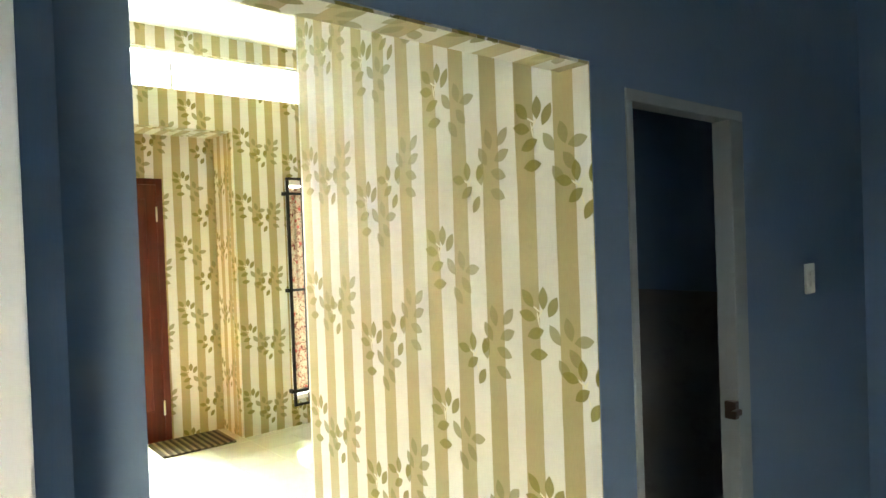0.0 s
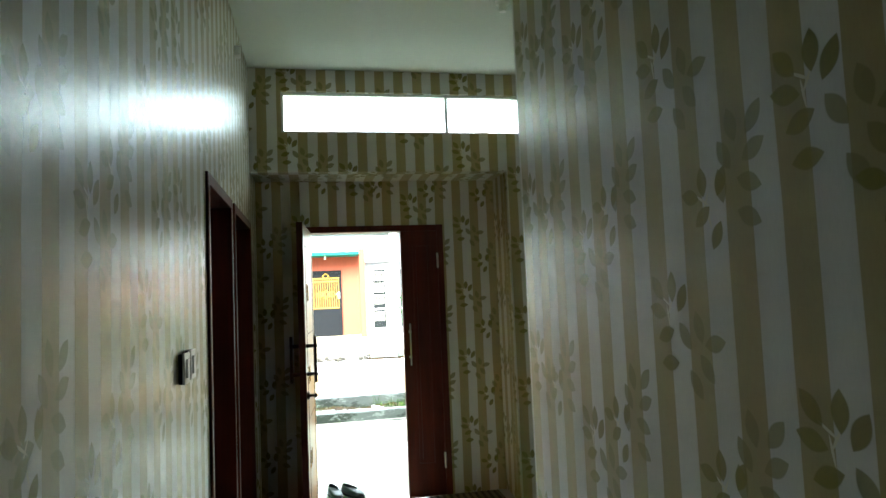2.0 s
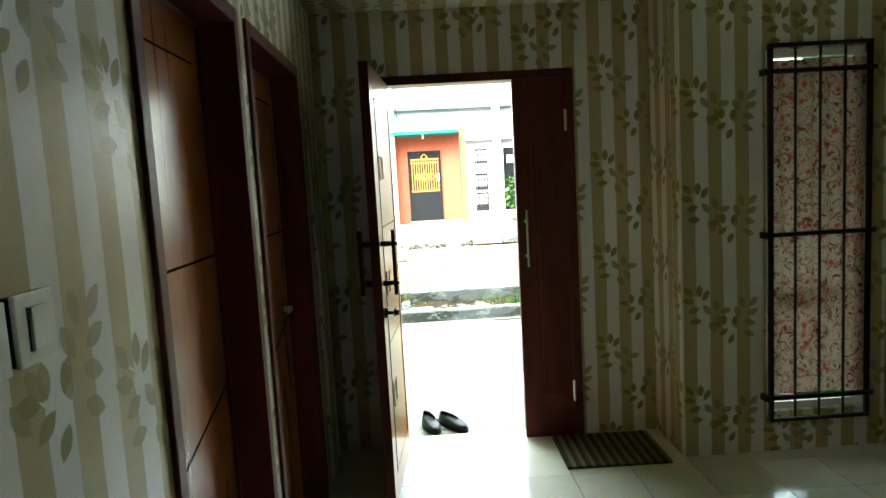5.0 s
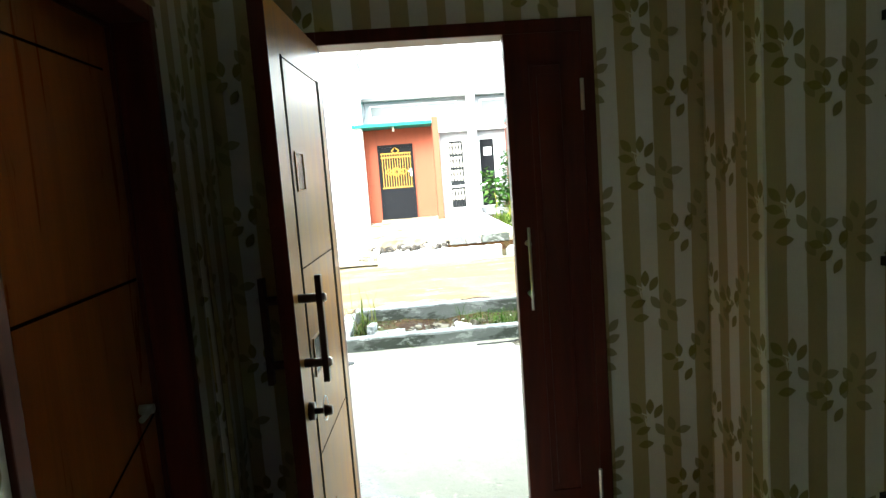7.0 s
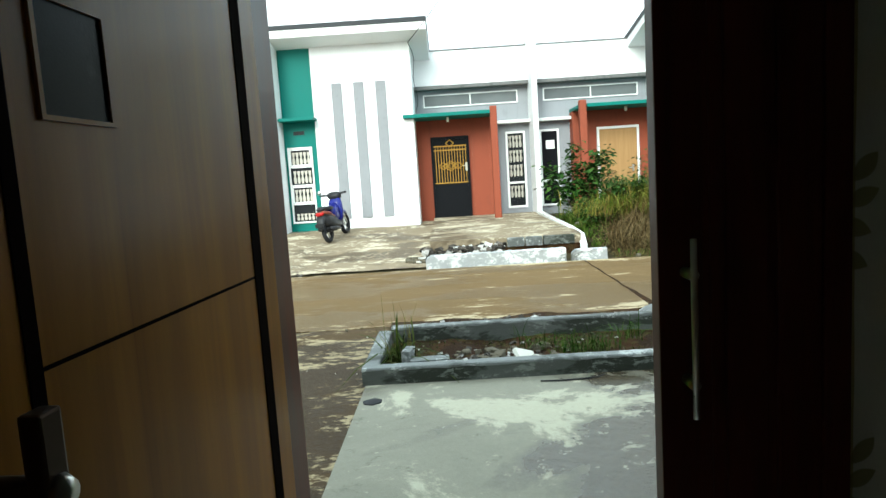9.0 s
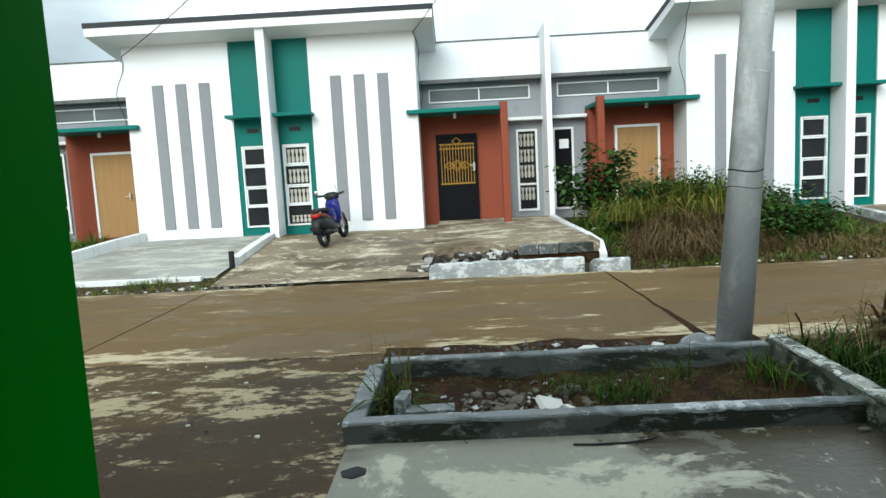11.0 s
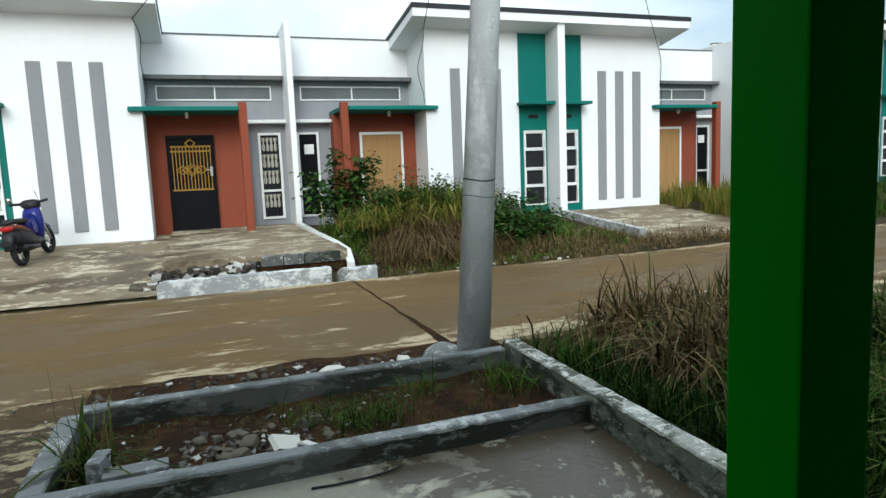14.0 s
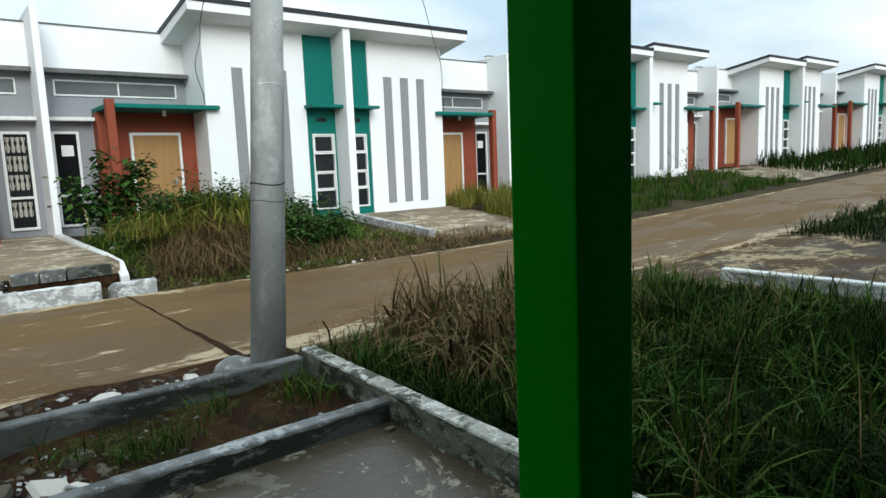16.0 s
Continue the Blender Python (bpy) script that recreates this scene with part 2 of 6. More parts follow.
    tone = m.mix(m.math("MULTIPLY", soft, 0.82), tone, m.mix(veins, (0.185, 0.17, 0.045), (0.26, 0.235, 0.075)))
    tone = m.mix(stem, tone, (0.74, 0.70, 0.55))
    tone = m.mix(m.math("MULTIPLY", clear, 0.92), tone, m.mix(veins, (0.155, 0.138, 0.012), (0.24, 0.21, 0.022)))
    p = m.place()
    scuff = m.ramp(m.noise(p, 2.2, 6, 0.65), (0.5, 0.0), (0.8, 1.0))
    tone = m.mix(m.math("MULTIPLY", scuff, 0.14), tone, (0.3, 0.25, 0.16))
    m.color(tone)
    m.rough(m.math("ADD", 0.3, m.math("MULTIPLY", m.noise(p, 6, 4), 0.16)))
    m.bump(m.math("ADD", m.noise(p, 4.0, 3), m.math("MULTIPLY", weave, 0.15)), 0.12, 0.02)
    return m.mat


def fabric(name):
    """Thin flowered curtain cloth in dull red, green and cream."""
    m = Nodes(name, 0.85)
    p = m.coord()
    vor = m.n.new("ShaderNodeTexVoronoi")
    vor.inputs["Scale"].default_value = 17.0
    m.l.new(m.mapping(p, scale=(1, 1, 0.8)), vor.inputs["Vector"])
    blot = m.noise(p, 22, 5, 0.7, 1.5)
    tone = m.ramp(blot, (0.38, (0.12, 0.012, 0.012)), (0.47, (0.36, 0.24, 0.16)), (0.55, (0.50, 0.42, 0.32)), (0.66, (0.07, 0.08, 0.025)))
    tone = m.mix(m.ramp(vor.outputs["Distance"], (0.12, 1.0), (0.3, 0.0)), tone, (0.35, 0.06, 0.05))
    m.color(tone)
    m.set("Transmission Weight", 0.0)
    trans = m.n.new("ShaderNodeBsdfTranslucent")
    m.l.new(tone, trans.inputs["Color"])
    mixer = m.n.new("ShaderNodeMixShader")
    mixer.inputs["Fac"].default_value = 0.12
    m.l.new(m.bsdf.outputs[0], mixer.inputs[1])
    m.l.new(trans.outputs[0], mixer.inputs[2])
    m.l.new(mixer.outputs[0], m.n["Material Output"].inputs["Surface"])
    return m.mat


def glass(name, tint=(0.9, 0.95, 0.95), rough=0.02):
    m = Nodes(name, rough)
    m.set("Transmission Weight", 1.0)
    m.set("Specular IOR Level", 0.5)
    m.set("IOR", 1.45)
    m.color(tint)
    return m.mat


WALLPAPER = wallpaper()
BLUE = painted("blue_wall_paint", (0.155, 0.23, 0.335), (0.08, 0.105, 0.14), 0.3, 0.5, 2.0, 0.2)
CEILING = painted("white_ceiling_paint", (0.66, 0.68, 0.60), (0.45, 0.44, 0.36), 0.12, 0.8, 1.2, 0.06)
TILE = Nodes("glazed_floor_tile", 0.09)
TILE.set("Specular IOR Level", 0.5)
_rnd = TILE.n.new("ShaderNodeObjectInfo").outputs["Random"]
_tone = TILE.mix(_rnd, (0.60, 0.60, 0.53), (0.66, 0.66, 0.59))
TILE.color(TILE.mix(TILE.math("MULTIPLY", TILE.ramp(TILE.noise(TILE.place(), 5, 6, 0.7), (0.5, 0.0), (0.75, 1.0)), 0.25), _tone, (0.42, 0.40, 0.33)))
TILE.rough(TILE.math("ADD", 0.06, TILE.math("MULTIPLY", TILE.noise(TILE.place(), 3, 5), 0.16)))
TILE = TILE.mat
GROUT = painted("dark_grout", (0.12, 0.12, 0.11), (0.05, 0.05, 0.04), 0.4, 0.9, 10)
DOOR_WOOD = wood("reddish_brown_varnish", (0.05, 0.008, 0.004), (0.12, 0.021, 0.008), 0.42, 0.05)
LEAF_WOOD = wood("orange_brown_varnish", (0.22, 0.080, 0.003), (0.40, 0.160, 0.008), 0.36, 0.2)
sheen(LEAF_WOOD, 0.12)
ROOM_DOOR = wood("brown_room_door", (0.20, 0.048, 0.008), (0.36, 0.10, 0.018), 0.26, 0.5)
GROOVE = painted("dark_groove", (0.006, 0.003, 0.002), (0.004, 0.004, 0.004), 0.2, 0.9, 10)
GROOVE.node_tree.nodes["Principled BSDF"].inputs["Specular IOR Level"].default_value = 0.02
DARK_METAL = metal("dark_bronze", (0.09, 0.06, 0.045), 0.35)
STEEL = metal("brushed_steel", (0.62, 0.61, 0.58), 0.28)
BLACK_IRON = painted("black_iron_paint", (0.012, 0.012, 0.013), (0.06, 0.04, 0.03), 0.2, 0.45, 12)
SWITCH_WHITE = painted("ivory_plastic", (0.82, 0.81, 0.75), (0.4, 0.38, 0.3), 0.1, 0.3, 8, 0.02)
FRAME_WHITE = painted("dull_white_gloss_paint", (0.30, 0.33, 0.33), (0.18, 0.18, 0.17), 0.35, 0.4, 6, 0.1)
ALU_WHITE = painted("white_aluminium", (0.74, 0.75, 0.74), (0.3, 0.3, 0.28), 0.15, 0.35, 6, 0.03)
CURTAIN = fabric("flowered_curtain_cloth")
# grey tint added to hold back daylight and keep the hall dim
GLASS = glass("dimming_window_glass", (0.62, 0.65, 0.65))
RUBBER = painted("black_rubber", (0.018, 0.018, 0.02), (0.07, 0.06, 0.05), 0.25, 0.7, 20)
SHOE = painted("dark_shoe_leather", (0.03, 0.032, 0.036), (0.12, 0.1, 0.08), 0.2, 0.45, 20)
SHOE_DEEP = painted("shoe_lining", (0.012, 0.012, 0.012), (0.03, 0.03, 0.03), 0.2, 0.9, 20)
MAT_DARK = painted("dark_woven_mat", (0.05, 0.042, 0.03), (0.1, 0.08, 0.06), 0.4, 0.95, 30)
MAT_LIGHT = painted("tan_woven_mat", (0.17, 0.145, 0.10), (0.08, 0.07, 0.05), 0.4, 0.95, 30)
STONE_WALL = painted("rough_grey_stone", (0.16, 0.16, 0.16), (0.05, 0.05, 0.05), 0.6, 0.9, 5, 0.5)
GREEN = painted("deep_green_paint", (0.006, 0.165, 0.0012), (0.004, 0.10, 0.001), 0.25, 0.6, 4, 0.06)
sheen(GREEN, 0.04)

WHITE_WALL = painted("white_house_paint", (0.80, 0.81, 0.82), (0.45, 0.43, 0.38), 0.10, 0.7, 1.5, 0.12, 0.0, 0.04)
TEAL = painted("teal_house_paint", (0.006, 0.140, 0.116), (0.018, 0.095, 0.082), 0.25, 0.55, 2.0, 0.1, 0.0, 0.2)
RED = painted("rust_red_house_paint", (0.235, 0.056, 0.028), (0.10, 0.04, 0.028), 0.4, 0.65, 2.5, 0.15, 0.0, 0.3)
GREY = painted("grey_house_paint", (0.26, 0.27, 0.29), (0.12, 0.12, 0.12), 0.35, 0.7, 2.5, 0.15, 0.0, 0.25)
ROOF_EDGE = painted("black_roof_edge", (0.025, 0.028, 0.032), (0.07, 0.07, 0.07), 0.3, 0.5, 5)
CORNICE = painted("weathered_grey_ledge", (0.14, 0.14, 0.137), (0.012, 0.012, 0.012), 0.95, 0.85, 3.2, 0.3, 0.0, 0.7)
STRIPE = painted("grey_rough_stripe", (0.25, 0.255, 0.27), (0.15, 0.15, 0.16), 0.5, 0.9, 9, 0.6)
PLYWOOD = wood("tan_plywood_door", (0.30, 0.17, 0.068), (0.37, 0.22, 0.09), 0.55, 0.0)
NAVY = sheen(painted("dark_slate_door_paint", (0.006, 0.0065, 0.008), (0.03, 0.03, 0.03), 0.25, 0.5, 8), 0.06)
GOLD = painted("ochre_yellow_grille", (0.31, 0.175, 0.03), (0.12, 0.07, 0.022), 0.45, 0.6, 14)
DARK_GLASS = Nodes("dark_reflecting_glass", 0.06)
DARK_GLASS.color(DARK_GLASS.mix(DARK_GLASS.noise(DARK_GLASS.place(), 1.5, 3), (0.006, 0.007, 0.008), (0.028, 0.03, 0.033)))
DARK_GLASS.set("Specular IOR Level", 0.3)
DARK_GLASS = DARK_GLASS.mat
INSET_GLASS = painted("black_blotched_glass", (0.008, 0.009, 0.010), (0.05, 0.055, 0.06), 0.6, 0.25, 14, 0.05)
sheen(INSET_GLASS, 0.06)
CLEAR_GREY = Nodes("pale_grey_glass", 0.12)
CLEAR_GREY.color(CLEAR_GREY.mix(CLEAR_GREY.noise(CLEAR_GREY.place(), 0.8, 3), (0.05, 0.055, 0.06), (0.17, 0.185, 0.19)))
CLEAR_GREY = CLEAR_GREY.mat
LACE = painted("patterned_white_curtain", (0.46, 0.43, 0.37), (0.16, 0.12, 0.10), 0.8, 0.9, 26)
PAPER = painted("white_paper", (0.8, 0.8, 0.78), (0.5, 0.5, 0.5), 0.1, 0.8, 10)

SLAB = concrete("wet_grey_slab", (0.25, 0.24, 0.185), (0.048, 0.036, 0.021), (0.42, 0.40, 0.30), 0.9, 0.85, 0.6, 0.49, 0.565, (1, 1, 1), 0.06, ((8.9, 0.7, 0.05),), 0.18, 0.05, ((3.8, 1.7, 0.15),))
ROUGH_SLAB = concrete("old_silted_concrete", (0.100, 0.068, 0.037), (0.032, 0.021, 0.012), (0.36, 0.295, 0.18), 0.75, 0.9, 0.85, 0.47, 0.55, (0.8, 1.3, 1), 0.3, ((10.7, 1.3, 0.06),), 0.7, 0.06)
ROAD = concrete("muddy_wet_road", (0.150, 0.096, 0.040), (0.105, 0.067, 0.027), (0.44, 0.365, 0.235), 0.85, 0.92, 0.9, 0.47, 0.635, (0.45, 1.4, 1), 0.38, ((11.65, 0.9, 0.16), (15.8, 0.6, 0.17)), 0.55, 0.045)
PORCH = concrete("dusty_porch_concrete", (0.25, 0.20, 0.135), (0.075, 0.053, 0.032), (0.50, 0.445, 0.33), 0.85, 0.85, 1.0, 0.50, 0.53, (0.75, 1.3, 1), 0.35, None, 0.6, 0.05)
APRON = concrete("pale_grey_apron", (0.36, 0.355, 0.32), (0.17, 0.16, 0.13), (0.50, 0.48, 0.40), 0.6, 0.7, 1.2, 0.52, 0.52, (0.5, 1.5, 1), 0.4, None, 0.5)
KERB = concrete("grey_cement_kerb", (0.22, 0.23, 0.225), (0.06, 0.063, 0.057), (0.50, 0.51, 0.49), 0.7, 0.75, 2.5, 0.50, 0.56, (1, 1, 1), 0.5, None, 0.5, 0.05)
# darker than KERB: moss, plus the shade of upright kerb faces in the colour
KERB_BODY = concrete("mossy_shaded_cement", (0.115, 0.121, 0.110), (0.022, 0.025, 0.018), (0.24, 0.25, 0.23), 0.8, 0.65, 2.2, 0.48, 0.58, (1, 1, 2.5), 0.5, None, 0.55, 0.05)
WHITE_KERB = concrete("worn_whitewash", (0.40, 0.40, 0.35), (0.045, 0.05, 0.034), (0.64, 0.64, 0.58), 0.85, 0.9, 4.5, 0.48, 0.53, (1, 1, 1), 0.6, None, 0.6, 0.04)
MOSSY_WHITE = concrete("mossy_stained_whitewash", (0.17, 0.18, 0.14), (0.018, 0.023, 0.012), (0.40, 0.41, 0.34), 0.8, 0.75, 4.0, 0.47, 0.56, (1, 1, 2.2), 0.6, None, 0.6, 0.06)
HOUSE_KERB = painted("white_kerb_paint", (0.70, 0.71, 0.69), (0.22, 0.21, 0.18), 0.55, 0.8, 3.5, 0.4, 0.0, 0.3)
CHALK = concrete("chalky_grey_cement", (0.36, 0.37, 0.37), (0.07, 0.07, 0.058), (0.66, 0.67, 0.66), 0.75, 0.9, 1.6, 0.54, 0.49, (1, 1, 1.6), 0.5, None, 0.6, 0.08)
POLE = concrete("pale_grey_concrete_pole", (0.56, 0.585, 0.58), (0.36, 0.375, 0.36), (0.74, 0.76, 0.76), 0.55, 0.7, 1.8, 0.52, 0.53, (1, 1, 0.6), 0.6, None, 0.45, 0.12)
SOIL = concrete("reddish_brown_soil", (0.045, 0.022, 0.010), (0.014, 0.008, 0.005), (0.07, 0.055, 0.022), 0.7, 0.55, 4.0, 0.47, 0.55, gloss=0.7)
GROUND = concrete("weedy_ground", (0.055, 0.044, 0.022), (0.022, 0.019, 0.010), (0.13, 0.095, 0.055), 0.7, 0.5, 1.5, 0.47, 0.57, gloss=0.6)
for dull in (SOIL, GROUND, KERB_BODY, MOSSY_WHITE, WHITE_KERB, POLE, ROUGH_SLAB):
    sheen(dull, 0.04)
for moist in (KERB, PORCH, APRON):
    sheen(moist, 0.1)
sheen(SLAB, 0.35)
sheen(ROAD, 0.12)
RUBBLE = painted("broken_stone", (0.10, 0.088, 0.062), (0.028, 0.028, 0.014), 0.8, 0.9, 9, 0.4)
PALE_RUBBLE = painted("pale_broken_stone", (0.55, 0.53, 0.47), (0.25, 0.2, 0.14), 0.5, 0.9, 7, 0.4)
FLAKE = Nodes("mixed_rubble_flakes", 0.9)
FLAKE.color(FLAKE.mix(FLAKE.math("MULTIPLY", FLAKE.noise(FLAKE.place(), 60, 4), 0.6), FLAKE.ramp(FLAKE.n.new("ShaderNodeObjectInfo").outputs["Random"], (0.0, (0.02, 0.018, 0.016)), (0.4, (0.07, 0.062, 0.055)), (0.72, (0.14, 0.125, 0.105)), (0.86, (0.22, 0.21, 0.195)), (0.93, (0.55, 0.54, 0.51))), (0.04, 0.032, 0.022)))
FLAKE = FLAKE.mat
SHARD = Nodes("broken_cement_shards", 0.9)
SHARD.color(SHARD.mix(SHARD.math("MULTIPLY", SHARD.noise(SHARD.place(), 40, 4), 0.5), SHARD.ramp(SHARD.n.new("ShaderNodeObjectInfo").outputs["Random"], (0.0, (0.015, 0.013, 0.011)), (0.55, (0.055, 0.048, 0.04)), (0.8, (0.16, 0.14, 0.12)), (0.86, (0.62, 0.61, 0.58))), (0.03, 0.025, 0.02)))
SHARD = SHARD.mat
GRASS_GREEN = islands("green_grass", (0.004, 0.013, 0.001), (0.008, 0.025, 0.002), (0.016, 0.040, 0.004), (0.036, 0.054, 0.009))
GRASS_BROAD = islands("broad_lawn_blades", (0.012, 0.036, 0.003), (0.026, 0.064, 0.006), (0.05, 0.098, 0.011), (0.08, 0.105, 0.022))
GRASS_WEED = islands("fresh_green_weeds", (0.025, 0.06, 0.007), (0.06, 0.115, 0.014), (0.11, 0.17, 0.026), (0.16, 0.175, 0.05))
GRASS_DRY = islands("dry_grass", (0.028, 0.019, 0.008), (0.115, 0.078, 0.034), (0.28, 0.20, 0.098), (0.07, 0.062, 0.018))
GRASS_OLIVE = islands("olive_green_grass", (0.010, 0.020, 0.003), (0.026, 0.043, 0.007), (0.055, 0.075, 0.015), (0.10, 0.10, 0.03))
GRASS_YELLOW = islands("yellowing_grass", (0.06, 0.10, 0.012), (0.15, 0.18, 0.024), (0.24, 0.21, 0.05), (0.17, 0.10, 0.035))
LEAF = islands("broad_green_leaf", (0.014, 0.042, 0.008), (0.032, 0.075, 0.014), (0.065, 0.125, 0.028))
BARK = painted("brown_stem", (0.10, 0.075, 0.045), (0.04, 0.03, 0.02), 0.5, 0.9, 20)
SCOOTER_BLUE = painted("blue_scooter_plastic", (0.008, 0.012, 0.15), (0.02, 0.02, 0.05), 0.15, 0.3, 10, 0.02, 0.3)
SCOOTER_BLACK = painted("black_scooter_plastic", (0.02, 0.02, 0.022), (0.08, 0.07, 0.06), 0.2, 0.45, 12)
SCOOTER_RED = painted("faded_red_scooter_plastic", (0.17, 0.038, 0.02), (0.05, 0.025, 0.02), 0.5, 0.4, 10, 0.02)
LIGHT_RED = painted("red_tail_lens", (0.40, 0.02, 0.02), (0.2, 0.02, 0.02), 0.1, 0.15, 10, 0.01)
BLUE_BAG = painted("blue_plastic_scrap", (0.15, 0.3, 0.6), (0.3, 0.4, 0.5), 0.3, 0.4, 30)


# ---- building helpers ----
def mesh_of(name, bm, smooth=False):
    bmesh.ops.recalc_face_normals(bm, faces=bm.faces)
    me = bpy.data.meshes.new(name)
    bm.to_mesh(me)
    bm.free()
    if smooth:
        for poly in me.polygons:
            poly.use_smooth = True
    return me


def part(name, bm, material, parent=None, label="", smooth=False):
    """Link a bmesh (or a mesh) as one object, under a thing or a part."""
    me = mesh_of(name, bm, smooth) if isinstance(bm, bmesh.types.BMesh) else bm
    if material and not me.materials:
        me.materials.append(material)
    ob = new(name, me)
    if parent is not None:
        ob.parent = parent
    if label:
        tagged(ob, label)
    return ob


def empty(name, x=0.0, y=0.0, z=0.0, turn=0.0):
    ob = new(name)
    ob.matrix_basis = pose(x, y, z, 0, 0, turn)
    return ob


def add_box(bm, x0, x1, y0, y1, z0, z1):
    x0, x1 = min(x0, x1), max(x0, x1)
    vs = [bm.verts.new(p) for p in ((x0, y0, z0), (x1, y0, z0), (x1, y1, z0), (x0, y1, z0), (x0, y0, z1), (x1, y0, z1), (x1, y1, z1), (x0, y1, z1))]
    for f in ((3, 2, 1, 0), (4, 5, 6, 7), (0, 1, 5, 4), (1, 2, 6, 5), (2, 3, 7, 6), (3, 0, 4, 7)):
        bm.faces.new([vs[i] for i in f])
    return vs


def boxes(*dims, bevel=0.0, segments=2):
    bm = bmesh.new()
    for d in dims:
        add_box(bm, *d)
    if bevel:
        bmesh.ops.bevel(bm, geom=bm.edges[:], offset=bevel, segments=segments, affect="EDGES", profile=0.6)
    return bm


def add_tube(bm, a, b, r0, r1=None, sides=12, caps=True):
    a, b = Vector(a), Vector(b)
    r1 = r0 if r1 is None else r1
    turn = (b - a).to_track_quat("Z", "Y")
    rings = []
    for p, r in ((a, r0), (b, r1)):
        rings.append([bm.verts.new(p + turn @ Vector((r * math.cos(k * math.tau / sides), r * math.sin(k * math.tau / sides), 0))) for k in range(sides)])
    for k in range(sides):
        bm.faces.new((rings[0][k], rings[0][(k + 1) % sides], rings[1][(k + 1) % sides], rings[1][k]))
    if caps:
        bm.faces.new(rings[0][::-1])
        bm.faces.new(rings[1])


def tubes(*runs, sides=12):
    bm = bmesh.new()
    for run in runs:
        add_tube(bm, *run, sides=sides)
    return bm


def add_path(bm, points, r, sides=6):
    for p, q in zip(points, points[1:]):
        add_tube(bm, p, q, r, sides=sides)


def with_uv(me, du=0.0, dv=0.0):
    """Wall coordinates in metres: across the face as seen from its front, and up."""
    layer = me.uv_layers.new(name="UVMap")
    for poly in me.polygons:
        n = poly.normal
        for li in poly.loop_indices:
            x, y, z = me.vertices[me.loops[li].vertex_index].co
            if abs(n.z) > 0.7:
                uvw = (x, y)
            elif abs(n.x) > abs(n.y):
                uvw = (-y if n.x < 0 else y, z)
            else:
                uvw = (x if n.y < 0 else -x, z)
            layer.data[li].uv = (uvw[0] + du, uvw[1] + dv)
    return me


def paper_wall(name, label, *dims, du=0.0, dv=0.0, parent=None):
    me = with_uv(mesh_of(name, boxes(*dims)), du, dv)
    ob = part(name, me, WALLPAPER, parent)
    if parent is None:
        tagged(ob, label, "wall", kind="structure")
    return ob


# ---- the rooms ----
H = 3.27          # living room ceiling
LX, RX = 0.99, 2.155   # hall side walls
tagged(part("wall_left", with_uv(mesh_of("wall_left", boxes(
    (0.946, LX, 1.485, 1.95, -0.05, H), (0.905, LX, 1.95, 3.30, -0.05, H), (0.84, LX, 3.30, 3.60, -0.05, H), (0.84, LX, 4.41, 4.515, -0.05, H), (0.84, LX, 5.45, 6.02, -0.05, H),
    (0.84, LX, 3.60, 4.41, 2.13, H), (0.84, LX, 4.515, 5.45, 2.13, H)))), WALLPAPER),
    "striped leaf wallpaper on the wall with two room doors", "wall", kind="structure")
paper_wall("wall_right", "striped leaf wallpaper on the short hall wall", (RX, 2.27, 1.4875, 3.06, -0.05, H))
paper_wall("wall_back", "striped wallpaper wall behind the sitting area", (2.27, 4.1, 2.96, 3.06, -0.05, H))
paper_wall("wall_east", "striped wallpaper on the party wall", (4.0, 4.1, 3.06, 5.59, -0.05, H))
FY, DY = 5.59, 6.0
paper_wall("wall_front", "front wall in striped wallpaper with a clerestory and a narrow window",
           (0.905, 1.215, FY, 5.69, 2.51, H), (1.215, 3.60, FY, 5.69, 2.51, 2.80), (1.215, 3.60, FY, 5.69, 3.107, H),
           (3.60, 4.1, FY, 5.69, 2.51, H), (2.894, 3.35, FY, 5.69, -0.05, 2.51), (3.35, 3.87, FY, 5.69, -0.05, 0.22),
           (3.35, 3.87, FY, 5.69, 2.13, 2.51), (3.87, 4.1, FY, 5.69, -0.05, 2.51), du=0.07, dv=0.02)
paper_wall("wall_entry", "wallpapered entry recess round the front door",
           (0.905, 1.35, DY, 6.1, -0.05, 2.51), (2.45, 3.0, DY, 6.1, -0.05, 2.51), (1.35, 2.45, DY, 6.1, 2.15, 2.51),
           (2.894, 3.0, 5.69, DY, -0.05, 2.51), du=0.0, dv=0.0)
paper_wall("recess_soffit", "wallpapered soffit over the entry recess", (0.905, 3.0, 5.69, 6.1, 2.512, 2.62))
part("ceiling", boxes((0.9, 4.1, 1.485, 5.70, H, H + 0.1)), CEILING)
tagged(bpy.data.objects["ceiling"], "plain off-white ceiling board", "ceiling", kind="structure")

# the dark blue room behind the opening
BH = 3.0
blue = part("wall_blue", boxes((LX, RX + 0.003, 1.485, 1.585, 2.02, H), (RX + 0.003, 2.31, 1.485, 1.585, -0.05, H), (2.31, 3.0, 1.485, 1.585, 1.97, H),
                               (3.0, 4.3, 1.485, 1.585, -0.05, H)), BLUE)
tagged(blue, "dull blue painted wall with an opening and a doorway", "wall", kind="structure")
lining = paper_wall("opening_lining", "", (LX + 0.002, RX, 1.489, 1.585, 2.012, 2.0195), parent=blue)
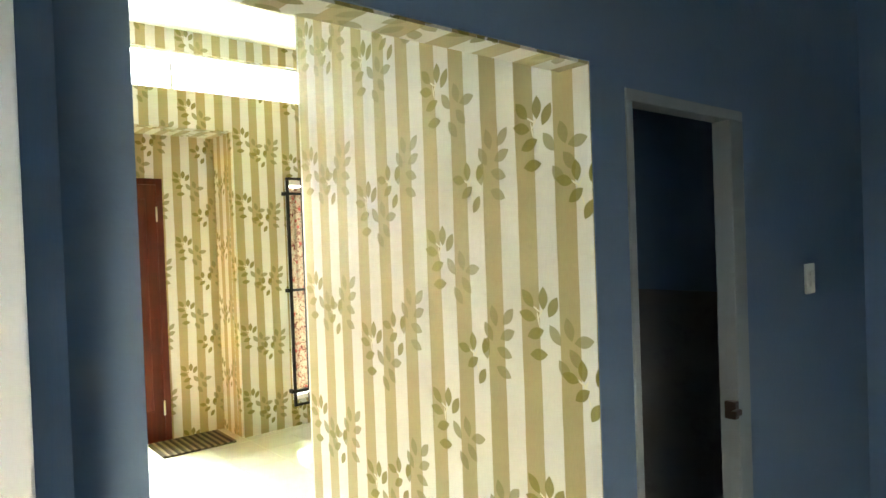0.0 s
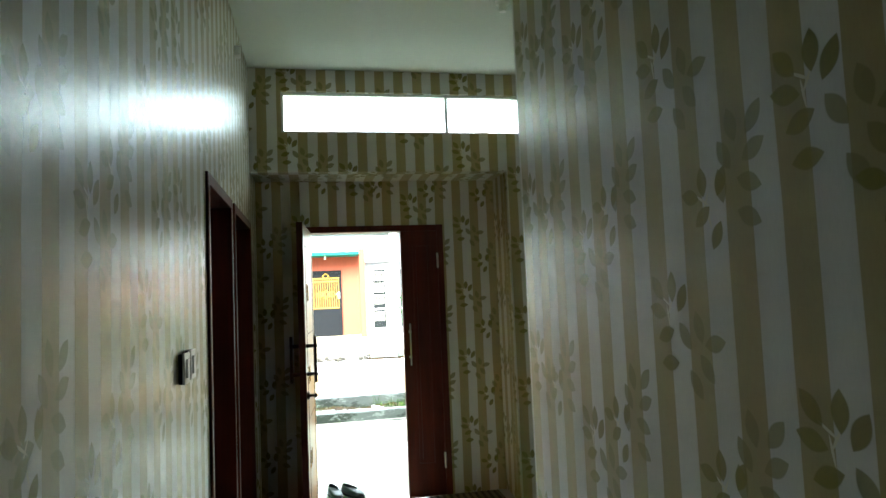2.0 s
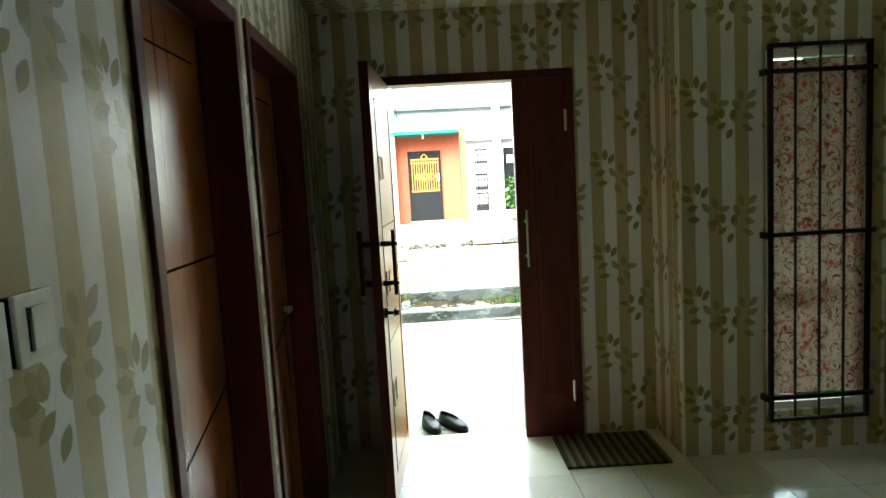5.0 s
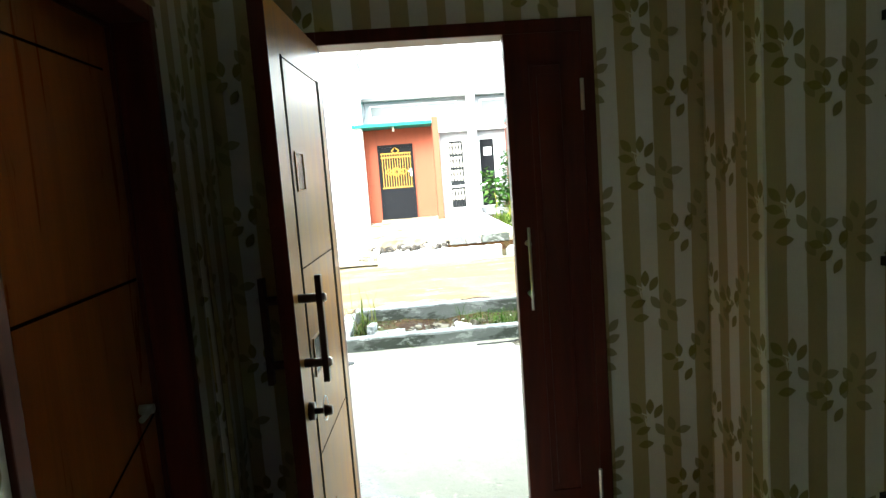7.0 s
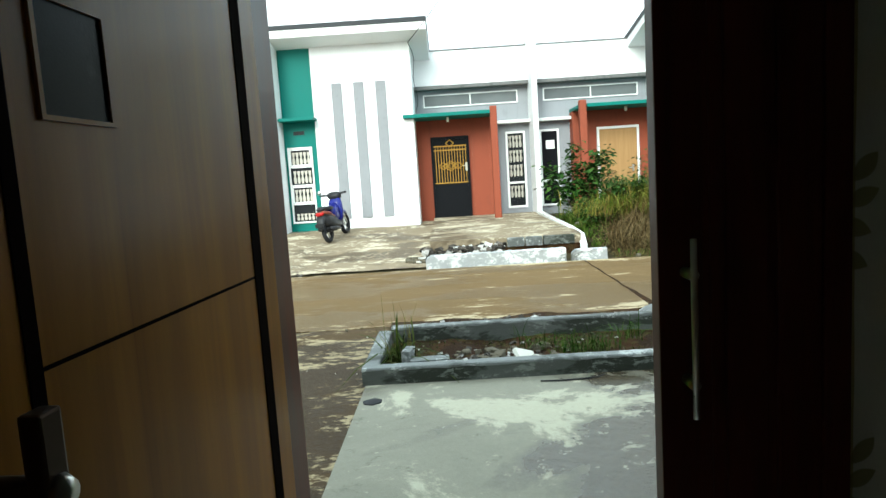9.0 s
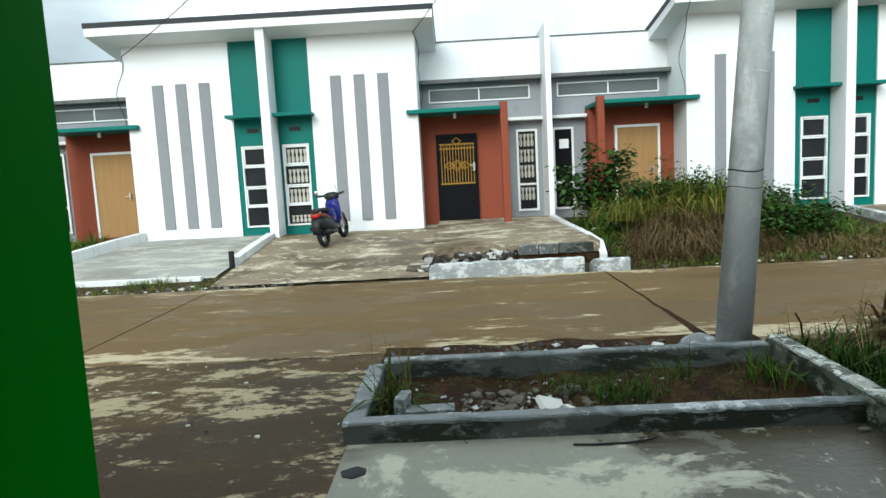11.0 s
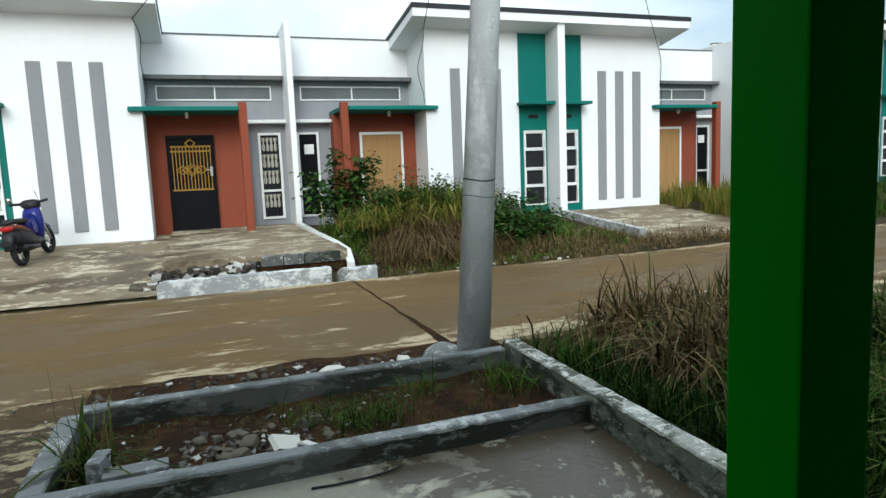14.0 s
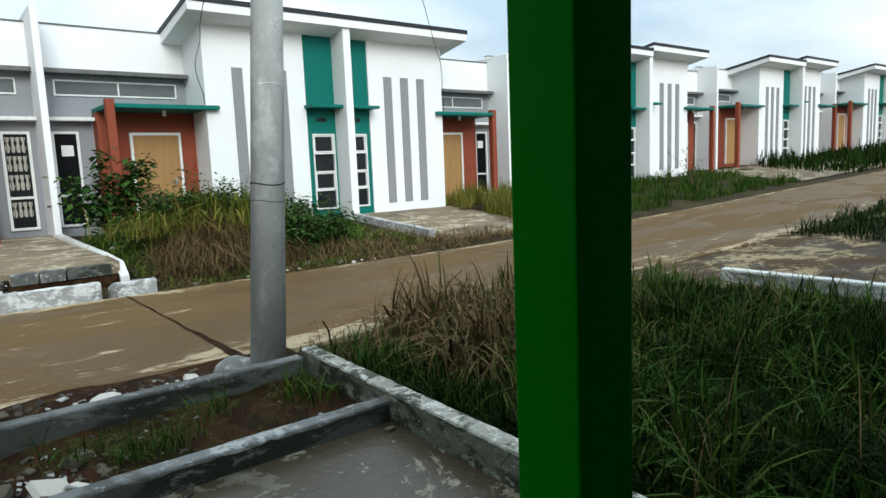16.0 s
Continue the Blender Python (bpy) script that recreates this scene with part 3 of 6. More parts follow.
tagged(part("wall_blue_end", boxes((0.937, 1.036, 1.478, 1.57, -0.05, 2.018), (0.937, 0.9885, 1.478, 1.4845, 2.018, H), (0.937, 0.945, 1.57, 1.86, -0.05, H), (0.896, 0.9365, 1.90, 1.948, -0.05, 2.9)), BLUE),
       "blue painted end of the hall partition", "wall", kind="structure")
tagged(part("wall_blue_back", boxes((-1.2, -1.12, -1.7, -1.6, -0.05, BH + 0.3), (-0.5, 4.3, -1.7, -1.6, -0.05, BH + 0.3), (-1.12, -0.5, -1.7, -1.6, 1.85, BH + 0.3), (-1.12, -0.5, -1.7, -1.6, -0.05, 1.05), (-1.3, -1.2, -1.7, 1.95, -0.05, BH + 0.3), (4.2, 4.3, -1.6, 1.485, -0.05, BH + 0.3),
                                    (-1.2, 0.45, 1.95, 2.05, -0.05, BH + 0.3), (0.45, 0.895, 1.95, 2.05, 2.05, BH + 0.3)), BLUE),
       "dark blue painted walls of the inner room", "wall", kind="structure")
tagged(part("ceiling_blue_room", boxes((-1.3, 4.3, -1.7, 1.484, BH + 0.25, BH + 0.35), (-1.3, 0.9, 1.484, 2.05, BH + 0.25, BH + 0.35)), CEILING),
       "plain ceiling of the inner room", "ceiling", kind="structure")
tagged(part("wall_side_room", boxes((-0.4, -0.3, 2.05, 3.4, -0.05, 2.6), (-0.4, 0.90, 3.4, 3.5, -0.05, 2.6), (-0.4, 0.90, 2.05, 3.5, 2.6, 2.7)), BLUE),
       "dark side room behind a door frame", "wall", kind="structure")
# bathroom behind the blue wall
tagged(part("wall_bathroom", boxes((2.275, 3.99, 2.94, 2.958, 1.25, 2.5), (2.272, 2.29, 1.59, 2.94, 1.25, 2.5), (3.97, 3.99, 1.59, 2.94, 1.25, 2.5), (2.272, 3.99, 1.59, 2.958, 2.5, 2.6)), BLUE),
       "blue upper wall of an unlit washroom", "wall", kind="structure")
tagged(part("wall_bathroom_stone", boxes((2.275, 3.99, 2.93, 2.958, -0.05, 1.25), (2.272, 2.30, 1.59, 2.93, -0.05, 1.25), (3.96, 3.99, 1.59, 2.93, -0.05, 1.25)), STONE_WALL),
       "rough grey lower wall of an unlit washroom", "wall", kind="structure")

door_4 = tagged(empty("door_4", 2.31, 1.485, 0), "white-framed doorway to a dark washroom", "doorway", kind="structure")
part("frame", boxes((0.0, 0.03, -0.006, 0.06, 0, 1.935), (0.60, 0.69, -0.006, 0.06, 0, 1.935), (0.0, 0.69, -0.006, 0.06, 1.935, 1.97), bevel=0.004), FRAME_WHITE, door_4)
part("latch", boxes((0.57, 0.598, -0.008, 0.03, 0.93, 0.99), (0.53, 0.575, -0.03, -0.012, 0.95, 0.97), bevel=0.004), DARK_METAL, door_4, "dark metal door latch")
door_5 = tagged(empty("door_5", 0.45, 1.95, 0), "white-framed doorway to a dark side room", "doorway", kind="structure")
part("frame", boxes((0.30, 0.405, -0.10, 0.10, 0, 2.05), (0.0, 0.05, -0.02, 0.10, 0, 2.05), bevel=0.004), FRAME_WHITE, door_5)
part("open_leaf", boxes((-0.15, 0.412, -0.70, -0.66, 0.01, 2.03), bevel=0.004), ALU_WHITE, door_5, "white painted door leaf standing open")
switch_blue = tagged(empty("wall_switch", 3.54, 1.485, 1.36), "white plastic switch on the blue wall", "switch")
part("plate", boxes((-0.04, 0.04, -0.012, 0.0, -0.06, 0.06), bevel=0.004), SWITCH_WHITE, switch_blue)
part("rocker", boxes((-0.018, 0.018, -0.018, -0.0125, -0.03, 0.03), bevel=0.002), SWITCH_WHITE, switch_blue)


# ---- doors in the hall ----
def room_door(name, y0, y1, far=False):
    """A varnished door leaf set deep in its frame; panel grooves and a lever."""
    d = tagged(empty(name, LX, y0, 0), "closed brown varnished room door in a deep wooden frame", "door", kind="structure")
    w = y1 - y0
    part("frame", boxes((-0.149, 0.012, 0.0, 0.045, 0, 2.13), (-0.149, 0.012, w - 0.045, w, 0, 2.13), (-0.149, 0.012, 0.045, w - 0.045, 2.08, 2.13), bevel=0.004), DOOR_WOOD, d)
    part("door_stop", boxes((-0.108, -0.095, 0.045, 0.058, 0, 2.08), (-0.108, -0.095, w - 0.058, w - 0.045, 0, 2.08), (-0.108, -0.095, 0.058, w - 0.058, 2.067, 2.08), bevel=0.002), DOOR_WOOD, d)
    leaf_ob = part("leaf", boxes((-0.145, -0.110, 0.05, w - 0.05, 0.01, 2.075), bevel=0.003), ROOM_DOOR, d)
    lines = []
    for z, tilt in ((0.84, 0.28), (1.36, 0.0)):
        bm = bmesh.new()
        for v in add_box(bm, -0.111, -0.1085, 0.12, w - 0.06, z - 0.004, z + 0.004):
            v.co.z += (v.co.y - w / 2) * tilt
        lines.append(bm)
    lines.append(boxes((-0.111, -0.1085, 0.115, 0.121, 0.15, 1.95)))
    lines.append(boxes((-0.111, -0.1085, 0.121, w - 0.10, 1.944, 1.95)))
    for bm in lines:
        part("groove", bm, GROOVE, leaf_ob, "dark routed groove")
    hy, hd = (w - 0.15, -0.09) if far else (0.10, 0.09)
    part("door_handle", tubes(((-0.110, hy, 1.0), (-0.072, hy, 1.0), 0.014), ((-0.078, hy, 1.0), (-0.071, hy + hd, 1.0), 0.009)), STEEL, leaf_ob, "steel lever handle", True)
    return d


room_door("door_2", 3.60, 4.41)
room_door("door_3", 4.515, 5.45, True)
# loose wallpaper standing off the wall in long creases beside the entry recess
for cy, cw, top in ((5.665, 0.045, 1.75), (5.745, 0.03, 1.45)):
    bm = bmesh.new()
    levels = []
    for i in range(41):
        z = top * i / 40
        swell = 0.35 + 0.65 * math.sin(math.pi * min(1.0, (i + 6) / 46)) + 0.25 * noise.noise((cy * 9, z * 3.1, 2.0))
        mid = cy + 0.012 * noise.noise((z * 2.3, cy * 5, 1.0))
        levels.append([bm.verts.new((LX + 0.001 + 0.016 * swell * math.sin(math.pi * k / 8), mid + cw * (k / 8 - 0.5), z)) for k in range(9)])
    for a, b in zip(levels, levels[1:]):
        for k in range(8):
            bm.faces.new((a[k], a[k + 1], b[k + 1], b[k]))
    crease = mesh_of("wallpaper_crease", bm, True)
    part("wallpaper_crease", with_uv(crease), WALLPAPER, bpy.data.objects["wall_left"], "raised crease of loose wallpaper")

# ---- front door: a wide open leaf and a narrow closed one ----
front = tagged(empty("door_1", 1.35, DY, 0), "reddish wooden double front door, wide leaf open", "door", kind="structure")
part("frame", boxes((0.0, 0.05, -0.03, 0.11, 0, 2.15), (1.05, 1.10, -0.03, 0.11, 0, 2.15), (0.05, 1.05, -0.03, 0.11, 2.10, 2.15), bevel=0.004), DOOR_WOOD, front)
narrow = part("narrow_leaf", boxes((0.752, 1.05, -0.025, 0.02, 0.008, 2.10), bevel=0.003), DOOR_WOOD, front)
part("panel", boxes((0.845, 0.853, -0.031, -0.024, 0.26, 1.985), (0.965, 0.973, -0.031, -0.024, 0.26, 1.985), (0.853, 0.965, -0.031, -0.024, 0.26, 0.268), (0.853, 0.965, -0.031, -0.024, 1.977, 1.985),
                    (0.872, 0.946, -0.034, -0.024, 0.30, 1.945), bevel=0.0015), DOOR_WOOD, narrow)
part("pull_handle", tubes(((0.80, -0.07, 1.04), (0.80, -0.07, 1.365), 0.006), ((0.80, -0.07, 1.10), (0.80, -0.02, 1.10), 0.010), ((0.80, -0.07, 1.30), (0.80, -0.02, 1.30), 0.010)), STEEL, narrow, "slim steel pull handle", True)
for hz in (0.28, 1.86):
    part("hinge", tubes(((1.048, -0.032, hz - 0.06), (1.048, -0.032, hz + 0.06), 0.008)), STEEL, narrow)

wide = part("wide_leaf", boxes((0.0, 0.765, -0.02, 0.02, 0.008, 2.10), bevel=0.003), LEAF_WOOD, front, "orange-brown varnished open leaf with long pull handles")
wide.matrix_basis = pose(0.036, -0.02, 0, 0, 0, -94.2)
# end strip in the darker wood: the edge's shade is put into its colour
part("edge", boxes((0.7655, 0.770, -0.0215, 0.0215, 0.006, 2.102)), DOOR_WOOD, wide, "reddish leaf edge in a shaded tone")
bm = bmesh.new()
for x, r in ((0.085, 0.018), (0.625, 0.009)):
    add_box(bm, x - r, x + r, 0.0195, 0.0215, 0.14, 1.96)
for x0, z0, x1, z1 in ((0.103, 1.352, 0.616, 1.352), (0.103, 0.785, 0.616, 0.785), (0.103, 1.955, 0.616, 1.955), (0.103, 0.145, 0.616, 0.145)):
    vs = add_box(bm, x0, x1, 0.0195, 0.0206, -0.0022, 0.0022)
    for v in vs:
        v.co.z += z0 + (z1 - z0) * (v.co.x - x0) / (x1 - x0)
part("groove", bm, GROOVE, wide, "dark routed groove")
for z in (1.58, 1.02, 0.46):
    inset = part("inset_light", boxes((0.467, 0.573, 0.0198, 0.0205, z, z + 0.108)), INSET_GLASS, wide, "small square dark glass inset")
    part("bead", boxes((0.462, 0.468, 0.0195, 0.024, z - 0.005, z + 0.113), (0.572, 0.578, 0.0195, 0.024, z - 0.005, z + 0.113), (0.468, 0.572, 0.0195, 0.024, z - 0.005, z), (0.468, 0.572, 0.0195, 0.024, z + 0.108, z + 0.113)), LEAF_WOOD, inset)
for k in (1, -1):
    bar_ob = part("pull_handle", boxes((0.688, 0.714, *sorted((k * 0.070, k * 0.088)), 1.04, 1.345), bevel=0.003), DARK_METAL, wide, "dark bronze flat-bar pull handle")
    for hz in (1.095, 1.28):
        part("standoff", tubes(((0.701, k * 0.02, hz), (0.701, k * 0.071, hz), 0.013)), DARK_METAL, bar_ob, smooth=True)
        part("cap", tubes(((0.701, k * 0.088, hz), (0.701, k * 0.097, hz), 0.015, 0.010)), STEEL, bar_ob, "bright steel cap", True)
part("lock", tubes(((0.705, 0.02, 0.955), (0.705, 0.035, 0.955), 0.026), ((0.705, 0.035, 0.955), (0.705, 0.062, 0.955), 0.009), ((0.705, 0.062, 0.955), (0.705, 0.085, 0.955), 0.017, 0.013)), DARK_METAL, wide, "round lock with a key", True)
bm = bmesh.new()
add_path(bm, [(0.700 + 0.035 * math.sin(a), 0.066, 0.93 - 0.035 * math.cos(a) + 0.03) for a in [k * 0.42 for k in range(16)]], 0.0012, 4)
part("key_ring", bm, STEEL, wide)

# ---- clerestory and narrow window of the living room ----
cler = tagged(empty("window_1", 1.215, FY + 0.03, 2.80), "long white-framed clerestory window", "window", kind="structure")
CW, CH = 2.385, 0.307
part("window_frame", boxes((0, CW, 0, 0.05, 0, 0.018), (0, CW, 0, 0.05, CH - 0.018, CH), (0, 0.018, 0, 0.05, 0.018, CH - 0.018), (CW - 0.018, CW, 0, 0.05, 0.018, CH - 0.018),
                           (CW / 2 + 0.03, CW / 2 + 0.05, 0, 0.05, 0.018, CH - 0.018), bevel=0.002), ALU_WHITE, cler)
for x0, x1 in ((0.018, CW / 2 + 0.03), (CW / 2 + 0.05, CW - 0.018)):
    pane = part("pane", boxes((x0, x1, 0.022, 0.027, 0.018, CH - 0.018)), GLASS, cler)
    pane.visible_shadow = False
win = tagged(empty("window_2", 3.35, FY, 0.22), "tall narrow window with a black iron grille", "window", kind="structure")
WW, WH = 0.52, 1.91
part("window_frame", boxes((0, WW, 0.03, 0.08, 0, 0.04), (0, WW, 0.03, 0.08, WH - 0.04, WH), (0, 0.04, 0.03, 0.08, 0.04, WH - 0.04), (WW - 0.04, WW, 0.03, 0.08, 0.04, WH - 0.04),
                           (0.04, WW - 0.04, 0.03, 0.08, 0.64, 0.68), bevel=0.002), ALU_WHITE, win)
for z0, z1 in ((0.04, 0.64), (0.68, WH - 0.04)):
    pane = part("pane", boxes((0.04, WW - 0.04, 0.05, 0.055, z0, z1)), GLASS, win)
    pane.visible_shadow = False
grille = part("grille", boxes((-0.01, 0.012, -0.055, -0.033, -0.02, WH), (WW - 0.012, WW + 0.01, -0.055, -0.033, -0.02, WH), (-0.01, WW + 0.01, -0.055, -0.033, WH, WH + 0.02), (-0.01, WW + 0.01, -0.055, -0.033, -0.04, -0.02), bevel=0.002), BLACK_IRON, win, "black welded iron grille")
for k in range(1, 4):
    part("bar", boxes((k * WW / 4 - 0.005, k * WW / 4 + 0.005, -0.05, -0.04, -0.02, WH)), BLACK_IRON, grille)
for z in (0.08, 0.95, WH - 0.13):
    part("cross_bar", boxes((-0.03, WW + 0.03, -0.058, -0.034, z, z + 0.022)), BLACK_IRON, grille)
    part("bracket", boxes((-0.035, -0.011, -0.056, -0.001, z - 0.005, z + 0.027)), BLACK_IRON, grille)
# flowered curtain between grille and glass
bm = bmesh.new()
cols, rows_n = 48, 20
grid = [[bm.verts.new((WW * i / cols, -0.012 + 0.009 * math.sin(i * 0.85 + 0.4 * math.sin(j * 0.5)), 0.10 + (WH - 0.16) * j / rows_n)) for i in range(cols + 1)] for j in range(rows_n + 1)]
for j in range(rows_n):
    for i in range(cols):
        bm.faces.new((grid[j][i], grid[j][i + 1], grid[j + 1][i + 1], grid[j + 1][i]))
curt = part("curtain", bm, CURTAIN, None, "", True)
curt.matrix_basis = pose(3.35, FY, 0.22)
tagged(curt, "thin flowered red and cream curtain behind the grille", "curtain")

# ---- floor of the house ----
floor = tagged(part("floor", boxes((0.9, 4.1, 1.485, 6.12, -0.08, -0.004), (-1.3, 4.3, -1.7, 1.485, -0.08, -0.004), (-1.3, 0.9, 1.485, 3.5, -0.08, -0.004)), GROUT), "white glazed floor tiles with dark joints", "floor", kind="structure")
tile_bm = boxes((0.0, 0.319, 0.0, 0.319, -0.006, 0.0))
tile_mesh = mesh_of("tile", tile_bm)
for i in range(10):
    for j in range(14):
        x, y = 0.964 + 0.323 * i, 5.802 - 0.323 * j
        if x < 4.0 and (y > 3.0 or x < 2.2):
            part("tile", tile_mesh, TILE, floor).matrix_basis = pose(x, y, 0)

# ---- small things in the hall ----
for y, z in ((3.052, 1.385), (3.160, 1.388)):
    sw = tagged(empty("wall_switch", LX, y, z), "ivory rocker switch on a dark surface box", "switch", "pair of hall switches")
    part("back_box", boxes((0.0, 0.012, -0.043, 0.043, -0.047, 0.047), bevel=0.002), BLACK_IRON, sw, "dark surface box")
    part("plate", boxes((0.0122, 0.020, -0.045, 0.045, -0.049, 0.049), bevel=0.003), SWITCH_WHITE, sw)
    part("rocker", boxes((0.0202, 0.025, -0.018, 0.018, -0.030, 0.030), bevel=0.002), SWITCH_WHITE, sw)
    part("rocker_slot", boxes((0.0202, 0.0208, -0.0225, -0.0185, -0.030, 0.030)), RUBBER, sw)
lampholder = tagged(empty("ceiling_lampholder", 2.53, 4.34, H), "small bare white lamp holder on the ceiling", "lamp holder")
part("base", tubes(((0, 0, 0), (0, 0, -0.025), 0.045, 0.04), sides=20), SWITCH_WHITE, lampholder, smooth=False)
part("socket", tubes(((0, 0, -0.0255), (0, 0, -0.07), 0.022, 0.02), sides=16), SWITCH_WHITE, lampholder)
box_ob = tagged(empty("junction_box", LX, 4.76, 3.07), "small grey junction box high on the wallpaper", "junction box")
part("body", boxes((0.0, 0.03, -0.03, 0.03, -0.03, 0.03), bevel=0.004), SWITCH_WHITE, box_ob)
part("cover", boxes((0.0305, 0.035, -0.026, 0.026, -0.026, 0.026), bevel=0.002), SWITCH_WHITE, box_ob)

doormat = tagged(empty("doormat", 2.53, 5.74, 0.0, -1), "dark striped woven doormat on the tiles", "doormat")
part("base", boxes((-0.28, 0.28, -0.21, 0.21, 0.0, 0.008)), MAT_DARK, doormat)
rib_d, rib_l = mesh_of("rib", boxes((-0.0115, 0.0115, -0.212, 0.212, 0.0, 0.012), bevel=0.003, segments=1)), mesh_of("rib", boxes((-0.0115, 0.0115, -0.212, 0.212, 0.0, 0.012), bevel=0.003, segments=1))
for k in range(22):
    part("rib", (rib_d, rib_l)[k % 2], (MAT_DARK, MAT_LIGHT)[k % 2], doormat).matrix_basis = pose(-0.267 + k * 0.0254, 0, 0.007)


def shoe(x, y, turn):
    """A low slip-on shoe: sole, upper, dark opening."""
    s = tagged(empty("shoe", x, y, -0.012, turn), "dark slip-on shoe on the pale doorstep", "shoe", "pair of shoes")
    def ring(z, grow, shift=0.0):
        pts = []
        for k in range(20):
            a = k * math.tau / 20
            px, py = 0.14 * math.cos(a) * (1 + grow), 0.047 * math.sin(a) * (1 + grow) * (1.0 + 0.18 * math.cos(a))
            pts.append((px + shift, py, z))
        return pts
    def loft(levels, close_top=True):
        bm = bmesh.new()
        rs = [[bm.verts.new(p) for p in lv] for lv in levels]
        for r, q in zip(rs, rs[1:]):
            for k in range(20):
                bm.faces.new((r[k], r[(k + 1) % 20], q[(k + 1) % 20], q[k]))
        bm.faces.new(rs[0][::-1])
        if close_top:
            bm.faces.new(rs[-1])
        return bm
    part("sole", loft([ring(0.0, 0.0), ring(0.018, 0.03)]), RUBBER, s)
    upper = [ring(0.0185, -0.02), ring(0.035, -0.05), [(x * 0.93 - 0.006, y, 0.055 + 0.016 * (-x / 0.14)) for x, y, z in ring(0, -0.12)], [(x * 0.72 - 0.03, y * 0.85, 0.066 + 0.012 * (-x / 0.14)) for x, y, z in ring(0, -0.2)]]
    part("upper", loft(upper, False), SHOE, s, smooth=True)
    part("lining", loft([[(x * 0.70 - 0.03, y * 0.8, 0.04) for x, y, z in ring(0, -0.2)], [(x * 0.705 - 0.03, y * 0.82, 0.05) for x, y, z in ring(0, -0.2)]]), SHOE_DEEP, s)


shoe(1.535, 6.30, -73)
shoe(1.675, 6.285, -53)

# ---- our own house from outside ----
tagged(part("wall_porch_side", boxes((0.90, 1.0, 6.102, 7.07, -0.1, 3.35)), GREEN), "green painted side wall beside the porch", "wall", kind="structure")
tagged(part("wall_bedroom_front", boxes((-2.3, 0.90, 6.97, 7.068, -0.1, 3.35), (-2.4, -2.3, -1.8, 7.068, -0.1, 3.35)), WHITE_WALL), "white outer walls of the bedroom block", "wall", kind="structure")
tagged(part("roof_own_house", boxes((-2.5, 4.4, -1.9, 5.75, 3.42, 3.52), (-2.5, 1.05, 5.75, 7.3, 3.42, 3.52)), CEILING), "flat roof slab over the house", "roof", kind="structure")
# the stretch east of the column is added to shade column and slab
tagged(part("porch_canopy", boxes((1.002, 4.2, 6.114, 7.35, 2.655, 2.75), (3.014, 4.2, 5.704, 6.114, 2.655, 2.75)), CEILING), "flat front porch canopy, widened out of view for shade", "canopy", kind="structure")
tagged(part("wall_entry_outer", boxes((1.002, 1.35, 6.102, 6.112, -0.1, 2.63), (2.45, 3.012, 6.102, 6.112, -0.1, 2.63), (1.35, 2.45, 6.102, 6.112, 2.15, 2.63), (3.002, 3.012, 5.69, 6.102, -0.1, 2.63), (3.012, 3.35, 5.692, 5.702, -0.1, 2.78), (3.87, 4.12, 5.692, 5.702, -0.1, 2.78)), GREEN),
       "green painted outer face of the entry wall", "wall", kind="structure")
# out of view: added to block sun and sky over the lawn
tagged(part("wall_next_house", boxes((4.42, 22.0, 5.3, 5.5, -0.1, 3.5), (4.42, 22.0, -1.8, 5.7, 3.5, 3.6)), WHITE_WALL), "unseen plain wall and roof added to shade the lawn", "wall", kind="structure")
# never in view: added to keep side light off the column's house-side face
tagged(part("wall_porch_party", boxes((4.12, 4.24, 5.704, 6.55, -0.1, 2.654)), GREEN), "unseen green wall added to shade the porch column", "wall", kind="structure")
column = tagged(empty("porch_column", 2.871, 7.107, -0.02), "square glossy green porch column", "column")
part("shaft", boxes((-0.0805, 0.0805, -0.079, 0.079, 0.0, 2.674), bevel=0.006), GREEN, column)

# ---- ground, road, yards ----
def uneven(x, y, rough, seed):
    return rough * (noise.noise((x * 1.7 + seed, y * 1.7, 0)) + 0.5 * noise.noise((x * 5 + seed, y * 5, 3)) + 0.3 * noise.noise((x * 15 + seed, y * 15, 5)))


def sheet(name, x0, x1, y0, y1, heights, nx, ny, material, label, cat, rough=0.0, seed=0):
    """An uneven sheet of ground; heights gives z from x and y."""
    bm = bmesh.new()
    vs = [[None] * (nx + 1) for _ in range(ny + 1)]
    for j in range(ny + 1):
        for i in range(nx + 1):
            x, y = x0 + (x1 - x0) * i / nx, y0 + (y1 - y0) * j / ny
            z = heights(x, y) + uneven(x, y, rough, seed)
            vs[j][i] = bm.verts.new((x, y, z))
    for j in range(ny):
        for i in range(nx):
            bm.faces.new((vs[j][i], vs[j][i + 1], vs[j + 1][i + 1], vs[j + 1][i]))
    ob = part(name, bm, material, None, "", True)
    return tagged(ob, label, cat, kind="structure")


def rise(x):
    """The street climbs gently past the second pair of houses."""
    return 0.034 * max(0.0, x - 13.0)


def bank(x, y):
    """The rise of the far side of the road."""
    t = min(max((y - 15.9) / 4.4, 0.0), 1.0)
    return -0.11 + 0.45 * t + rise(x)


tagged(part("ground", boxes((-500, 500, -500, 700, -0.6, -0.17)), GROUND), "bare weedy ground reaching the horizon", "ground", kind="structure")
sheet("ground_bank", -70, 130, 15.75, 60, bank, 200, 44, GROUND, "weedy rising ground in front of the houses", "ground", 0.02)
tagged(part("yard_slab", boxes((1.02, 4.02, 6.12, 9.50, -0.16, -0.015)), SLAB), "smooth grey concrete yard slab, partly wet", "pavement", kind="structure")
